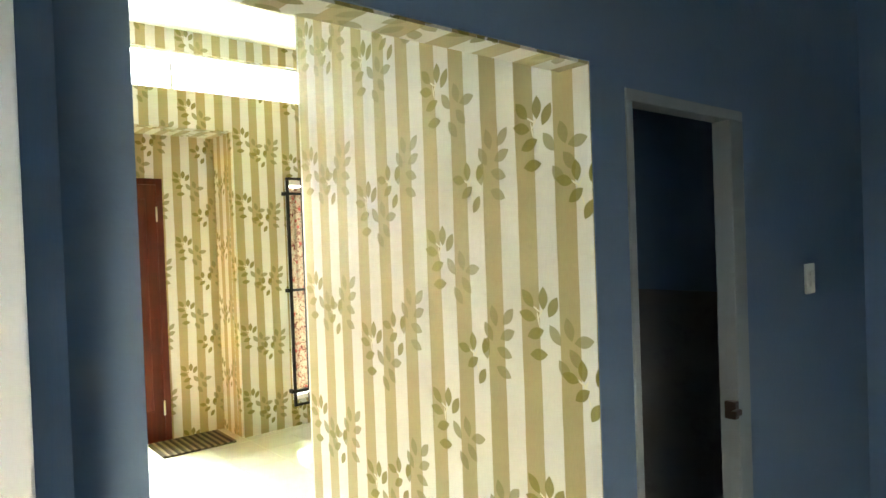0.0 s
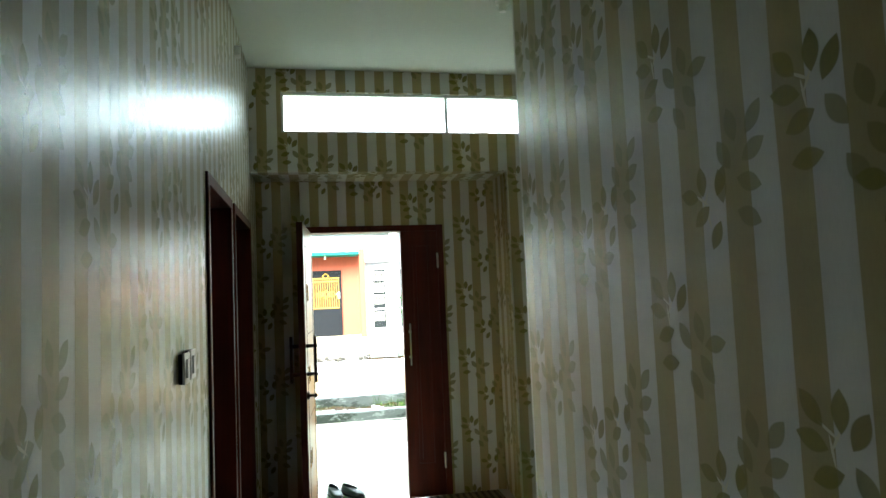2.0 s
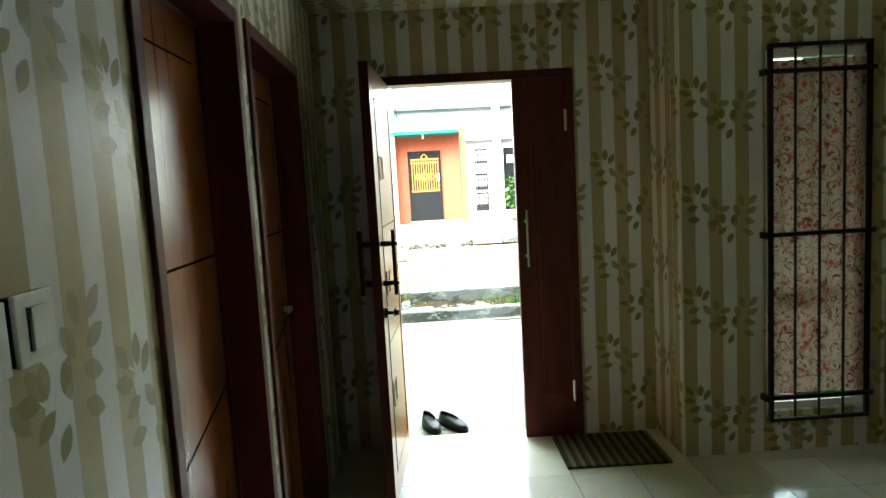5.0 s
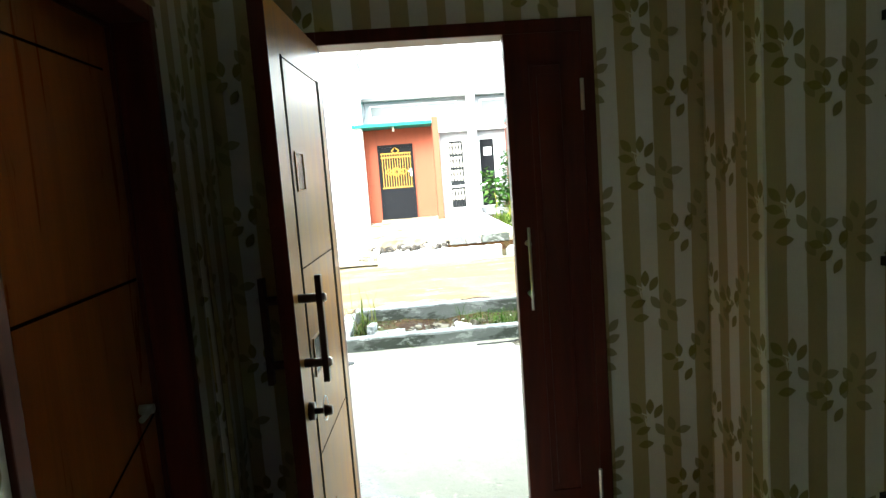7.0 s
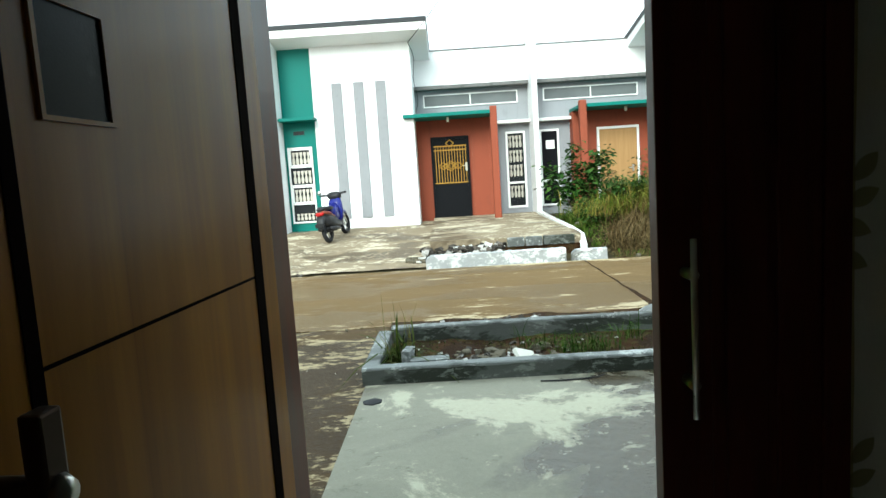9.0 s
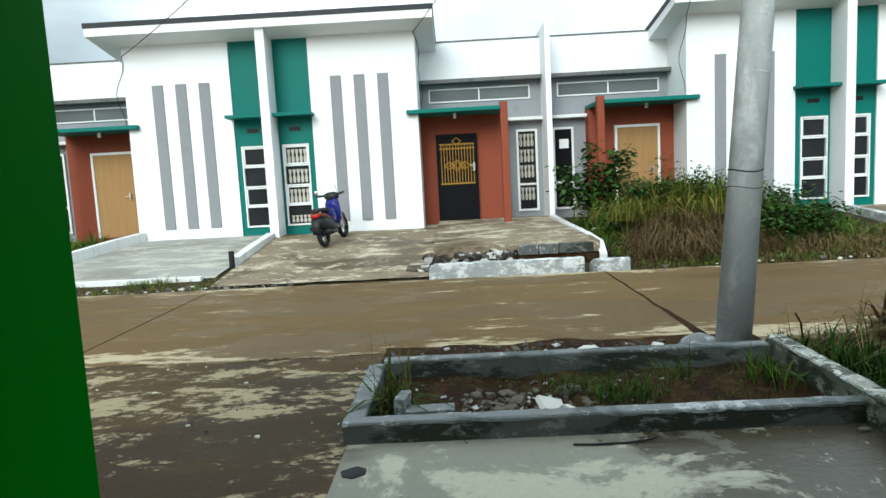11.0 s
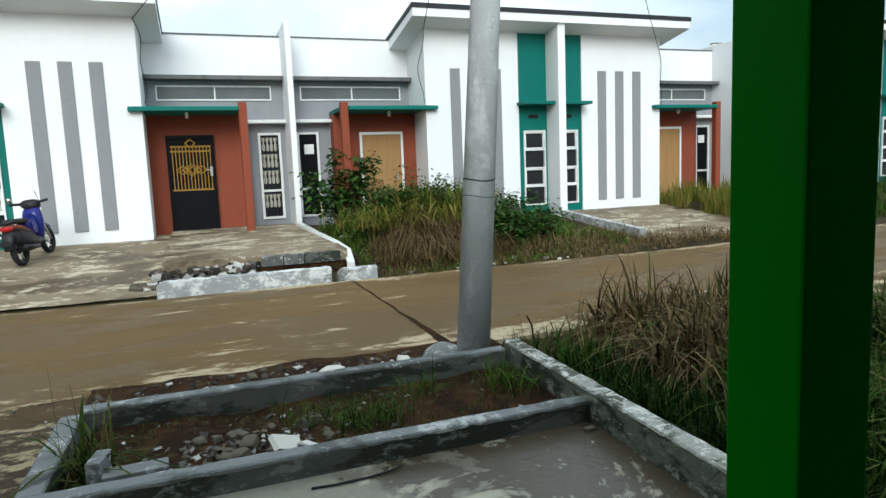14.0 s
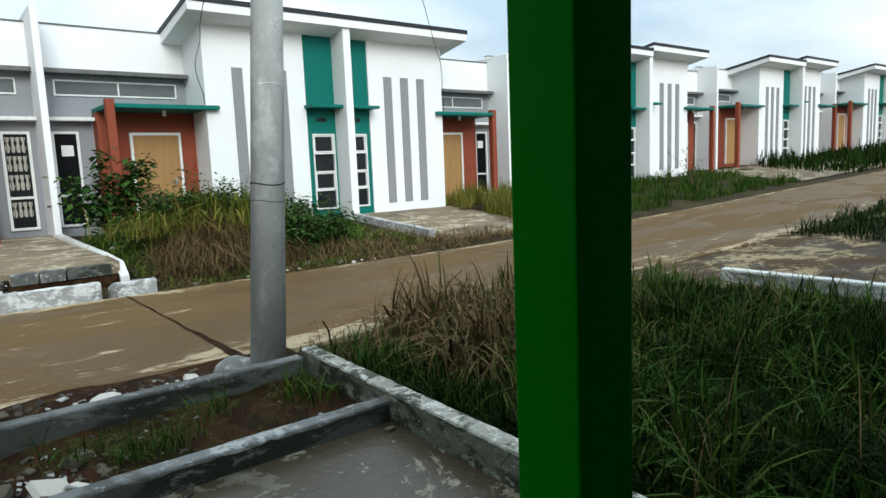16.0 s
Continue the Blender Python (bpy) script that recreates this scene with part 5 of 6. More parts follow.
part("shaft", tubes(((0, 0, 0), TOP, 0.136, 0.088), sides=24), POLE, pole, smooth=True)
for f, r in ((0.195, 0.006), (0.178, 0.003), (0.291, 0.004)):
    c = TOP * f
    bm = bmesh.new()
    rr = 0.134 - 0.048 * f + 0.003
    add_path(bm, [(c.x + rr * math.cos(a), c.y + rr * math.sin(a), c.z + 0.012 * math.sin(a * 2 + f * 40)) for a in [k * math.tau / 20 for k in range(21)]], r, 5)
    part("wire_tie", bm, RUBBER if f < 0.2 else POLE, pole, "dark wire tied round the pole")
bm = bmesh.new()
bmesh.ops.create_icosphere(bm, subdivisions=3, radius=0.19)
for v in bm.verts:
    v.co.z *= 0.75
    v.co += v.co.normalized() * 0.05 * noise.noise(v.co * 6)
foot = part("footing", bm, KERB, pole, "lump of cement footing", True)
foot.matrix_basis = pose(-0.15, 0.2, 0.0)


def cable(name, a, b, sag, label, r=0.008, n=18):
    e = tagged(empty(name, *a), label, "cable")
    bm = bmesh.new()
    a, b = Vector(a), Vector(b)
    add_path(bm, [(b - a) * (i / n) + Vector((0, 0, -4 * sag * (i / n) * (1 - i / n))) for i in range(n + 1)], r, 5)
    part("wire", bm, RUBBER, e)


for hx, hz in ((-5.45, 4.45), (0.96, 4.62), (6.85, 4.62), (13.2, 4.5)):
    cable("house_cable", (hx, 20.36, hz), (4.45, 11.0, 7.3), 0.35, "thin black service cable from a house to the pole")
    sgn = -1 if hx in (-5.45, 6.85) else 1
    e = tagged(empty("wall_cable", hx, 20.36, hz), "loose black cable hanging down a house corner", "cable")
    bm = bmesh.new()
    add_path(bm, [(0.05 * math.sin(k * 0.9) + sgn * 0.13 * math.sin(k / 12 * math.pi), -0.01 + 0.03 * math.sin(k), -0.16 * k) for k in range(11)], 0.008, 5)
    part("wire", bm, RUBBER, e)
cable("street_cable", (4.45, 11.0, 7.4), (60, 12.5, 8.0), 0.9, "black overhead street cable")
cable("street_cable", (4.45, 11.0, 7.2), (60, 12.5, 7.6), 1.1, "black overhead street cable")


# ---- scooter ----
def wheel(bm_tyre, bm_rim, r, w):
    n, m = 28, 10
    rings = []
    for i in range(n):
        a = i * math.tau / n
        ring = []
        for j in range(m):
            b = j * math.tau / m
            rr = r - w * 0.5 + w * 0.5 * math.cos(b)
            ring.append(bm_tyre.verts.new((w * 0.55 * math.sin(b), rr * math.cos(a), rr * math.sin(a))))
        rings.append(ring)
    for i in range(n):
        for j in range(m):
            p, q = rings[i], rings[(i + 1) % n]
            bm_tyre.faces.new((p[j], p[(j + 1) % m], q[(j + 1) % m], q[j]))
    add_tube(bm_rim, (-0.03, 0, 0), (0.03, 0, 0), 0.045, sides=12)
    for i in range(6):
        a = i * math.tau / 6
        add_tube(bm_rim, (0, 0.03 * math.cos(a), 0.03 * math.sin(a)), (0, (r - w) * math.cos(a), (r - w) * math.sin(a)), 0.011, sides=6)


def lofted(sections, sides=14):
    """A rounded body through cross sections (y, centre z, half width, half height)."""
    bm = bmesh.new()
    rs = []
    for y, zc, hw, hh in sections:
        ring = []
        for k in range(sides):
            a = k * math.tau / sides
            c, q = math.cos(a), math.sin(a)
            ring.append(bm.verts.new((hw * math.copysign(abs(c) ** 0.7, c), y, zc + hh * math.copysign(abs(q) ** 0.7, q))))
        rs.append(ring)
    for r, q in zip(rs, rs[1:]):
        for k in range(sides):
            bm.faces.new((r[k], r[(k + 1) % sides], q[(k + 1) % sides], q[k]))
    bm.faces.new(rs[0][::-1])
    bm.faces.new(rs[-1])
    return bm


sc = tagged(empty("scooter", -0.89, 18.6, 0.215, -9.0), "parked blue and red motor scooter on the apron", "motor scooter")
sc.matrix_basis = pose(-0.89, 18.6, 0.215, 5.2, -7, -12.0) @ Matrix.Scale(0.94, 4)
for y in (0.0, 1.12):
    t_bm, r_bm = bmesh.new(), bmesh.new()
    wheel(t_bm, r_bm, 0.265, 0.095)
    t_ob = part("wheel", t_bm, RUBBER, sc, "black scooter tyre and rim", True)
    t_ob.matrix_basis = pose(0, y, 0.268)
    part("rim", r_bm, STEEL, t_ob)
part("rear_body", lofted([(-0.24, 0.70, 0.06, 0.05), (-0.15, 0.68, 0.12, 0.09), (0.10, 0.60, 0.135, 0.12), (0.38, 0.50, 0.12, 0.12), (0.52, 0.42, 0.10, 0.10)]), SCOOTER_BLACK, sc, "black rear body", True)
part("tail_panel", lofted([(-0.255, 0.715, 0.07, 0.03), (-0.15, 0.71, 0.128, 0.055), (0.10, 0.655, 0.142, 0.06), (0.34, 0.56, 0.125, 0.05)]), SCOOTER_RED, sc, "faded orange-red tail panel", True)
part("seat", lofted([(-0.2, 0.79, 0.07, 0.025), (-0.05, 0.80, 0.12, 0.045), (0.22, 0.77, 0.125, 0.045), (0.45, 0.74, 0.09, 0.045), (0.52, 0.72, 0.05, 0.02)]), SCOOTER_BLACK, sc, "black padded seat", True)
part("leg_shield", lofted([(0.68, 0.50, 0.09, 0.14), (0.73, 0.60, 0.16, 0.25), (0.80, 0.68, 0.175, 0.26), (0.88, 0.78, 0.15, 0.18), (0.97, 0.86, 0.08, 0.10)]), SCOOTER_BLUE, sc, "bright blue leg shield", True)
part("centre_cover", lofted([(0.34, 0.66, 0.10, 0.09), (0.48, 0.62, 0.12, 0.16), (0.62, 0.60, 0.12, 0.18), (0.74, 0.64, 0.11, 0.20)]), SCOOTER_BLUE, sc, "bright blue centre cover", True)
part("engine", lofted([(-0.06, 0.30, 0.06, 0.06), (0.12, 0.32, 0.11, 0.10), (0.42, 0.30, 0.12, 0.10), (0.55, 0.30, 0.08, 0.07)]), SCOOTER_BLACK, sc, smooth=True)
part("muffler", tubes(((0.14, 0.45, 0.25), (0.16, -0.12, 0.34), 0.03, 0.05)), SCOOTER_BLACK, sc, smooth=True)
part("fork", tubes(((-0.07, 1.12, 0.27), (-0.05, 0.93, 0.80), 0.02), ((0.07, 1.12, 0.27), (0.05, 0.93, 0.80), 0.02)), STEEL, sc, smooth=True)
part("front_fender", lofted([(0.90, 0.50, 0.05, 0.03), (1.05, 0.57, 0.065, 0.025), (1.2, 0.55, 0.06, 0.025), (1.32, 0.47, 0.045, 0.02)]), SCOOTER_BLUE, sc, smooth=True)
part("handlebar_cover", lofted([(0.78, 0.95, 0.07, 0.06), (0.85, 0.99, 0.17, 0.085), (0.95, 0.96, 0.14, 0.09), (1.03, 0.90, 0.07, 0.06)]), SCOOTER_BLACK, sc, "black handlebar cover", True)
for k in (-1, 1):
    part("handlebar", tubes(((k * 0.33, 0.80, 1.03), (k * 0.1, 0.88, 1.0), 0.024)), RUBBER, sc, smooth=True)
part("side_cover", lofted([(-0.20, 0.56, 0.10, 0.10), (0.0, 0.50, 0.15, 0.16), (0.3, 0.44, 0.15, 0.15), (0.55, 0.36, 0.12, 0.10), (0.8, 0.33, 0.10, 0.07)]), SCOOTER_BLACK, sc, "black lower side covers", True)
mir = part("mirror", tubes(((-0.2, 0.86, 1.02), (-0.31, 0.84, 1.09), 0.006), ((-0.34, 0.83, 1.10), (-0.34, 0.85, 1.105), 0.05)), STEEL, sc, "small round mirror", True)
part("mirror_stalk", tubes(((0.16, 0.87, 1.03), (0.13, 0.86, 1.22), 0.005)), SCOOTER_BLACK, sc)
part("tail_lamp", lofted([(-0.27, 0.70, 0.07, 0.03), (-0.22, 0.70, 0.10, 0.05), (-0.16, 0.70, 0.10, 0.05)]), LIGHT_RED, sc, "red tail lamp", True)
part("rear_fender", lofted([(-0.34, 0.36, 0.07, 0.03), (-0.31, 0.48, 0.085, 0.08), (-0.24, 0.58, 0.10, 0.08), (-0.12, 0.60, 0.10, 0.06)]), SCOOTER_BLACK, sc, smooth=True)
part("number_plate", boxes((-0.09, 0.09, -0.395, -0.388, 0.42, 0.51), bevel=0.003), RUBBER, sc, "small dark number plate")
part("side_stand", tubes(((-0.08, 0.4, 0.2), (-0.2, 0.38, 0.0), 0.012)), STEEL, sc)


# ---- stones ----
def stone_mesh(seed, flat=0.7):
    bm = bmesh.new()
    bmesh.ops.create_icosphere(bm, subdivisions=2, radius=1.0)
    cut = 0.72
    rng = random.Random(seed)
    off = Vector((rng.random() * 20, rng.random() * 20, rng.random() * 20))
    for v in bm.verts:
        v.co *= 1.0 + 0.5 * noise.noise(v.co * 1.1 + off)
        v.co = Vector([max(-cut, min(cut, c)) for c in v.co])
        v.co.z = max(-0.5, v.co.z * flat)
        v.co.x *= 1.25
    return mesh_of("stone", bm)


def flake_mesh(seed):
    rng = random.Random(seed)
    a, b, c = rng.uniform(0.7, 1.3), rng.uniform(0.5, 0.9), rng.uniform(0.18, 0.55)
    bm = bmesh.new()
    for v in add_box(bm, -a, a, -b, b, -c, c):
        v.co += Vector((rng.uniform(-0.35, 0.35), rng.uniform(-0.35, 0.35), rng.uniform(-0.16, 0.16)))
    return mesh_of("flake", bm)


FLAKES = [flake_mesh(40 + i) for i in range(10)]
SHARDS = [flake_mesh(60 + i) for i in range(8)]


def flakes(name, n, x0, x1, y0, y1, height, r0, r1, label, seed, heap=None, material=None):
    """Angular bits of broken plaster, cement and stone; heap pulls them together round a point."""
    rng = random.Random(seed)
    e = tagged(empty(name, (x0 + x1) / 2, (y0 + y1) / 2, height((x0 + x1) / 2, (y0 + y1) / 2)), label, "rubble")
    for _ in range(n):
        x, y = rng.uniform(x0, x1), rng.uniform(y0, y1)
        if heap:
            x, y = min(x1, max(x0, rng.gauss(heap[0], heap[2]))), min(y1, max(y0, rng.gauss(heap[1], heap[3])))
        r = r0 + (r1 - r0) * rng.random() ** 1.7
        part("flake", rng.choice(SHARDS if material else FLAKES), material or FLAKE, e).matrix_basis = pose(x - e.location.x, y - e.location.y, height(x, y) - e.location.z + r * 0.25, rng.uniform(-28, 28), rng.uniform(-28, 28), rng.uniform(0, 360)) @ Matrix.Scale(r, 4)


STONES = [stone_mesh(i, 0.55 + 0.1 * (i % 3)) for i in range(6)]
STONES_PALE = [stone_mesh(i + 20, 0.6) for i in range(3)]


def scatter(name, n, x0, x1, y0, y1, z, r0, r1, label, seed, pale=0.2):
    rng = random.Random(seed)
    e = tagged(empty(name, (x0 + x1) / 2, (y0 + y1) / 2, z), label, "rubble")
    for _ in range(n):
        light = rng.random() < pale
        me = rng.choice(STONES_PALE if light else STONES)
        r = r0 + (r1 - r0) * rng.random() ** 2.2
        ob = part("stone", me, PALE_RUBBLE if light else RUBBLE, e)
        ob.matrix_basis = pose(rng.uniform(x0, x1) - e.location.x, rng.uniform(y0, y1) - e.location.y, r * 0.2, rng.uniform(-15, 15), rng.uniform(-15, 15), rng.uniform(0, 360)) @ Matrix.Diagonal((r, r, r, 1))
    return e


def bed_z(x, y):
    return uneven(x, y, 0.035, 21)


def verge_z(x, y):
    return -0.05 + uneven(x, y, 0.03, 9)


scatter("rubble", 46, 1.7, 2.55, 9.62, 10.25, 0.0, 0.02, 0.062, "broken stones heaped in the planter", 3, 0.08)
flakes("rubble", 280, 1.35, 2.6, 9.60, 10.5, bed_z, 0.007, 0.028, "plaster flakes and stone chips heaped in the planter", 31, (1.98, 9.85, 0.26, 0.2))
flakes("rubble", 90, 1.3, 3.9, 9.62, 10.5, bed_z, 0.006, 0.020, "small stones in the planter soil", 4)
flakes("rubble", 280, 1.05, 3.95, 10.75, 11.58, verge_z, 0.008, 0.034, "stones and rubble along the road verge", 5)
scatter("rubble", 40, 1.1, 4.0, 10.75, 11.55, -0.05, 0.012, 0.05, "larger stones along the road verge", 35, 0.15)
flakes("rubble", 160, -6.0, -0.6, 15.74, 16.0, lambda x, y: -0.09, 0.01, 0.05, "gravel and chips along the far road edge", 36)
flakes("rubble", 150, 1.15, 2.7, 16.36, 16.62, lambda x, y: -0.02 + 0.8 * (y - 16.36), 0.03, 0.085, "broken stone shards under the porch edge", 6, None, SHARD)
scatter("rubble", 26, 0.9, 1.3, 16.2, 16.7, -0.02, 0.03, 0.09, "tumbled stones at the broken apron corner", 17, 0.25)
scatter("rubble", 60, -5.5, -1.2, 15.75, 16.15, -0.08, 0.015, 0.05, "gravel along the far road edge", 7, 0.3)
scatter("rubble", 50, 4.3, 9.5, 15.7, 17.0, -0.06, 0.02, 0.07, "loose stones in the weeds", 8, 0.6)
scatter("rubble", 70, -2.5, 1.0, 9.5, 11.6, -0.05, 0.006, 0.022, "grit on the worn yard", 9, 0.3)
plate_mesh = mesh_of("plaster_piece", boxes((-1.0, 1.0, -0.7, 0.7, -0.12, 0.12)))
for i, v in enumerate(plate_mesh.vertices):
    v.co.x += 0.28 * math.sin(i * 2.1)
    v.co.y += 0.25 * math.cos(i * 1.7)
for (x, y, z, r, tip, turn) in ((2.24, 9.73, 0.075, 0.085, 24, 20), (2.36, 9.69, 0.06, 0.07, -18, -35)):
    ob = tagged(part("plaster_piece", plate_mesh, PALE_RUBBLE), "pale broken sheet of plaster in the planter", "rubble")
    ob.matrix_basis = pose(x, y, z, tip, 12, turn) @ Matrix.Diagonal((r, r, r, 1))
for (x, y, z, r, k, label) in ((2.75, 11.15, -0.02, 0.10, 1, "pale rock on the road verge"),
                               (3.35, 11.2, -0.02, 0.075, 2, "pale rock on the road verge"), (3.66, 11.05, -0.02, 0.07, 0, "reddish pale rock by the pole"), (4.55, 18.9, 0.25, 0.14, 1, "pale rock in the weeds")):
    ob = tagged(part("rock", STONES_PALE[k], PALE_RUBBLE), label, "rock")
    ob.matrix_basis = pose(x, y, z, 8, -6, 40 * k) @ Matrix.Diagonal((r, r, r, 1))
brick_block = tagged(empty("concrete_block", 1.5, 9.70, 0.03, 3), "grey concrete block lying in the planter", "concrete block")
part("body", boxes((-0.15, 0.15, -0.06, 0.06, 0.0, 0.075), bevel=0.006), KERB, brick_block)
brick_block2 = tagged(empty("concrete_block", 1.33, 9.76, 0.03, 80), "grey concrete block standing on end", "concrete block")
part("body", boxes((-0.09, 0.09, -0.035, 0.035, 0.0, 0.14), bevel=0.006), KERB, brick_block2)
stick = tagged(empty("stick", 2.3, 9.33, -0.015), "thin dark stick on the slab", "stick")
bm = bmesh.new()
add_path(bm, [(0.0, 0, 0.008), (0.12, -0.015, 0.009), (0.3, -0.005, 0.008), (0.42, 0.012, 0.012), (0.47, 0.03, 0.02)], 0.006, 6)
part("twig", bm, RUBBER, stick)
hole = tagged(part("drain_lump", lofted([(-0.05, 0.0, 0.03, 0.012), (0.0, 0.0, 0.055, 0.02), (0.06, 0.0, 0.04, 0.012)]), RUBBER, None, "", True), "dark rubber scrap on the slab edge", "scrap")
hole.matrix_basis = pose(1.12, 9.1, -0.012, 0, 0, 35) @ Matrix.Diagonal((1.3, 1.0, 0.3, 1))
scrap = tagged(part("plastic_scrap", STONES[1], BLUE_BAG), "crumpled pale blue plastic scrap", "litter")
scrap.matrix_basis = pose(3.9, 9.36, -0.005) @ Matrix.Diagonal((0.035, 0.03, 0.02, 1))


# ---- grass and weeds ----
def blades(name, n, place, h0, h1, width, material, label, seed, lean=0.5, droop=0.35, patch=0.5):
    """Loose blades of grass: each one a bent tapering strip. place(rng) gives a root; height varies in patches."""
    rng = np.random.default_rng(seed)
    roots = np.array([place(rng) for _ in range(n)])
    lumps = np.array([noise.noise((x * 1.1 + seed, y * 1.1, 7.0)) for x, y, z in roots])
    hh = rng.uniform(h0, h1, n) * rng.uniform(0.6, 1.0, n) * np.clip(1.0 + patch * 1.6 * lumps, 0.4, 1.6)
    ang = rng.uniform(0, math.tau, n)
    out = rng.uniform(0.1, 1.0, n) * lean
    side = ang + math.pi / 2 + rng.normal(0, 0.3, n)
    w = (width * rng.uniform(0.5, 1.3, n))[:, None]
    d = np.stack([np.cos(ang), np.sin(ang), np.zeros(n)], 1)
    sd = np.stack([np.cos(side), np.sin(side), np.zeros(n)], 1)
    up = np.array([0, 0, 1.0])
    def at(f):
        return roots + up * (hh * (f - droop * out * f ** 2.5))[:, None] + d * (hh * out * f * f)[:, None]
    rows = []
    for f, wide in ((0.0, 0.4), (0.3, 0.5), (0.55, 0.48), (0.8, 0.3)):
        p = roots if f == 0.0 else at(f)
        rows += [p - sd * w * wide, p + sd * w * wide]
    verts = np.stack(rows + [at(1.0)], 1).reshape(-1, 3)
    base = np.arange(n)[:, None] * 9
    faces = []
    for q in ([0, 1, 3, 2], [2, 3, 5, 4], [4, 5, 7, 6], [6, 7, 8]):
        faces += (base + np.array(q)).tolist()
    me = bpy.data.meshes.new(name)
    me.from_pydata(verts.tolist(), [], faces)
    ob = part(name, me, material)
    return tagged(ob, label, "grass", kind="stuff")


def in_box(x0, x1, y0, y1, z, clump=0.0):
    def place(rng):
        for _ in range(12):
            x, y = rng.uniform(x0, x1), rng.uniform(y0, y1)
            if noise.noise((x * 1.3, y * 1.3, 4.0)) + 0.25 * rng.random() > clump:
                break
        return (x, y, z(x, y) if callable(z) else z)
    return place


def tufts(centres, spread, z):
    def place(rng):
        cx, cy = centres[rng.integers(len(centres))]
        return (cx + rng.normal(0, spread), cy + rng.normal(0, spread), z(cx, cy) if callable(z) else z)
    return place


blades("lawn_grass", 75000, in_box(4.15, 8.4, 6.0, 10.35, -0.08, -0.6), 0.14, 0.40, 0.010, GRASS_GREEN, "lush green lawn grass beside the porch", 1, 1.0, 0.55)
blades("lawn_grass", 15000, in_box(6.5, 8.6, 5.5, 10.3, -0.08, -0.6), 0.15, 0.38, 0.012, GRASS_GREEN, "green lawn grass towards the next plot", 2, 0.7)
CLUMP = [(5.35, 10.95), (5.6, 10.7), (5.3, 10.35), (5.75, 10.3), (5.2, 9.85), (5.6, 9.9), (6.1, 10.6), (6.5, 10.3), (6.9, 10.6), (5.95, 11.0)]
blades("dry_grass", 5200, tufts(CLUMP, 0.2, -0.08), 0.35, 0.95, 0.012, GRASS_DRY, "tall dry brown grass clump by the road", 3, 1.5, 0.8)
blades("dry_grass", 2600, tufts(CLUMP, 0.26, -0.08), 0.2, 0.5, 0.014, GRASS_DRY, "matted dry leaves low in the clump", 33, 2.0, 0.8)
blades("dry_grass", 420, tufts(CLUMP[:8], 0.18, -0.08), 0.75, 1.15, 0.026, GRASS_DRY, "broad dry arching leaves of the clump", 34, 1.25, 0.85, 0.2)
blades("dry_grass", 150, tufts(CLUMP, 0.25, -0.08), 0.7, 1.1, 0.024, GRASS_OLIVE, "broad yellow-green blades among the dry grass", 4, 1.0, 0.8, 0.15)
blades("lawn_grass", 1800, in_box(4.25, 5.3, 9.8, 11.4, -0.08, -0.3), 0.05, 0.18, 0.008, GRASS_OLIVE, "short green grass along the boundary wall", 35, 1.3, 0.6)
blades("lawn_grass", 2000, in_box(4.9, 9.3, 8.6, 10.9, -0.08, 0.0), 0.3, 0.62, 0.015, GRASS_WEED, "light green arching blades in the lawn", 36, 1.5, 0.75)
def mound(x, y):
    """The overgrown heap of soil on the empty plot."""
    return bank(x, y) + 0.72 * math.exp(-((x - 5.75) / 1.15) ** 2 - ((y - 17.7) / 0.85) ** 2)


sheet("ground_mound", 4.3, 9.0, 15.95, 20.3, lambda x, y: mound(x, y) - 0.01, 40, 40, GROUND, "overgrown heap of soil on the empty plot", "ground", 0.03, 50)
blades("weeds", 9000, in_box(4.3, 9.6, 16.5, 20.3, mound, -0.1), 0.1, 0.32, 0.02, GRASS_WEED, "green weeds on the empty plot", 5, 1.3, 0.6)
blades("weeds", 900, tufts([(5.5, 17.3), (5.8, 17.5), (6.1, 17.4), (5.3, 17.6), (6.4, 17.7)], 0.25, mound), 0.6, 1.0, 0.024, GRASS_YELLOW, "broad arching yellow-green grass on the heap", 37, 1.3, 0.8)
blades("weeds", 5500, tufts([(5.4, 17.5), (5.9, 17.7), (6.3, 17.6), (5.1, 17.5), (5.8, 18.2), (6.5, 18.3), (5.3, 18.4)], 0.34, mound), 0.25, 0.72, 0.013, GRASS_YELLOW, "tall yellow-green grass on the empty plot", 6, 1.6, 0.6)
blades("dry_grass", 7000, tufts([(5.2, 17.0), (5.6, 16.85), (6.0, 16.95), (5.45, 17.2), (6.3, 17.0)], 0.2, mound), 0.35, 0.95, 0.012, GRASS_DRY, "dry brown grass along the road edge", 7, 1.7, 0.9)
blades("dry_grass", 5000, tufts([(7.8, 17.0), (8.5, 17.1), (9.1, 17.3), (9.7, 17.2), (7.2, 16.8), (10.3, 16.7), (11.2, 16.6), (8.0, 17.6), (12.2, 16.5)], 0.36, bank), 0.12, 0.40, 0.012, GRASS_DRY, "low brown dry weeds further along the road edge", 22, 1.6, 0.8)
blades("dry_grass", 5200, in_box(4.5, 10.2, 15.85, 17.0, bank, -0.1), 0.08, 0.3, 0.014, GRASS_DRY, "trampled dry weeds along the road edge", 38, 2.0, 0.9)
blades("weeds", 1500, in_box(4.4, 9.0, 15.9, 17.0, bank, 0.1), 0.08, 0.25, 0.02, GRASS_WEED, "low green weeds along the road edge", 39, 1.6, 0.8)
blades("weeds", 4000, in_box(13.4, 15.9, 17.6, 20.8, bank, 0.0), 0.25, 0.7, 0.018, GRASS_YELLOW, "tall weeds in front of a far house", 8, 0.6)
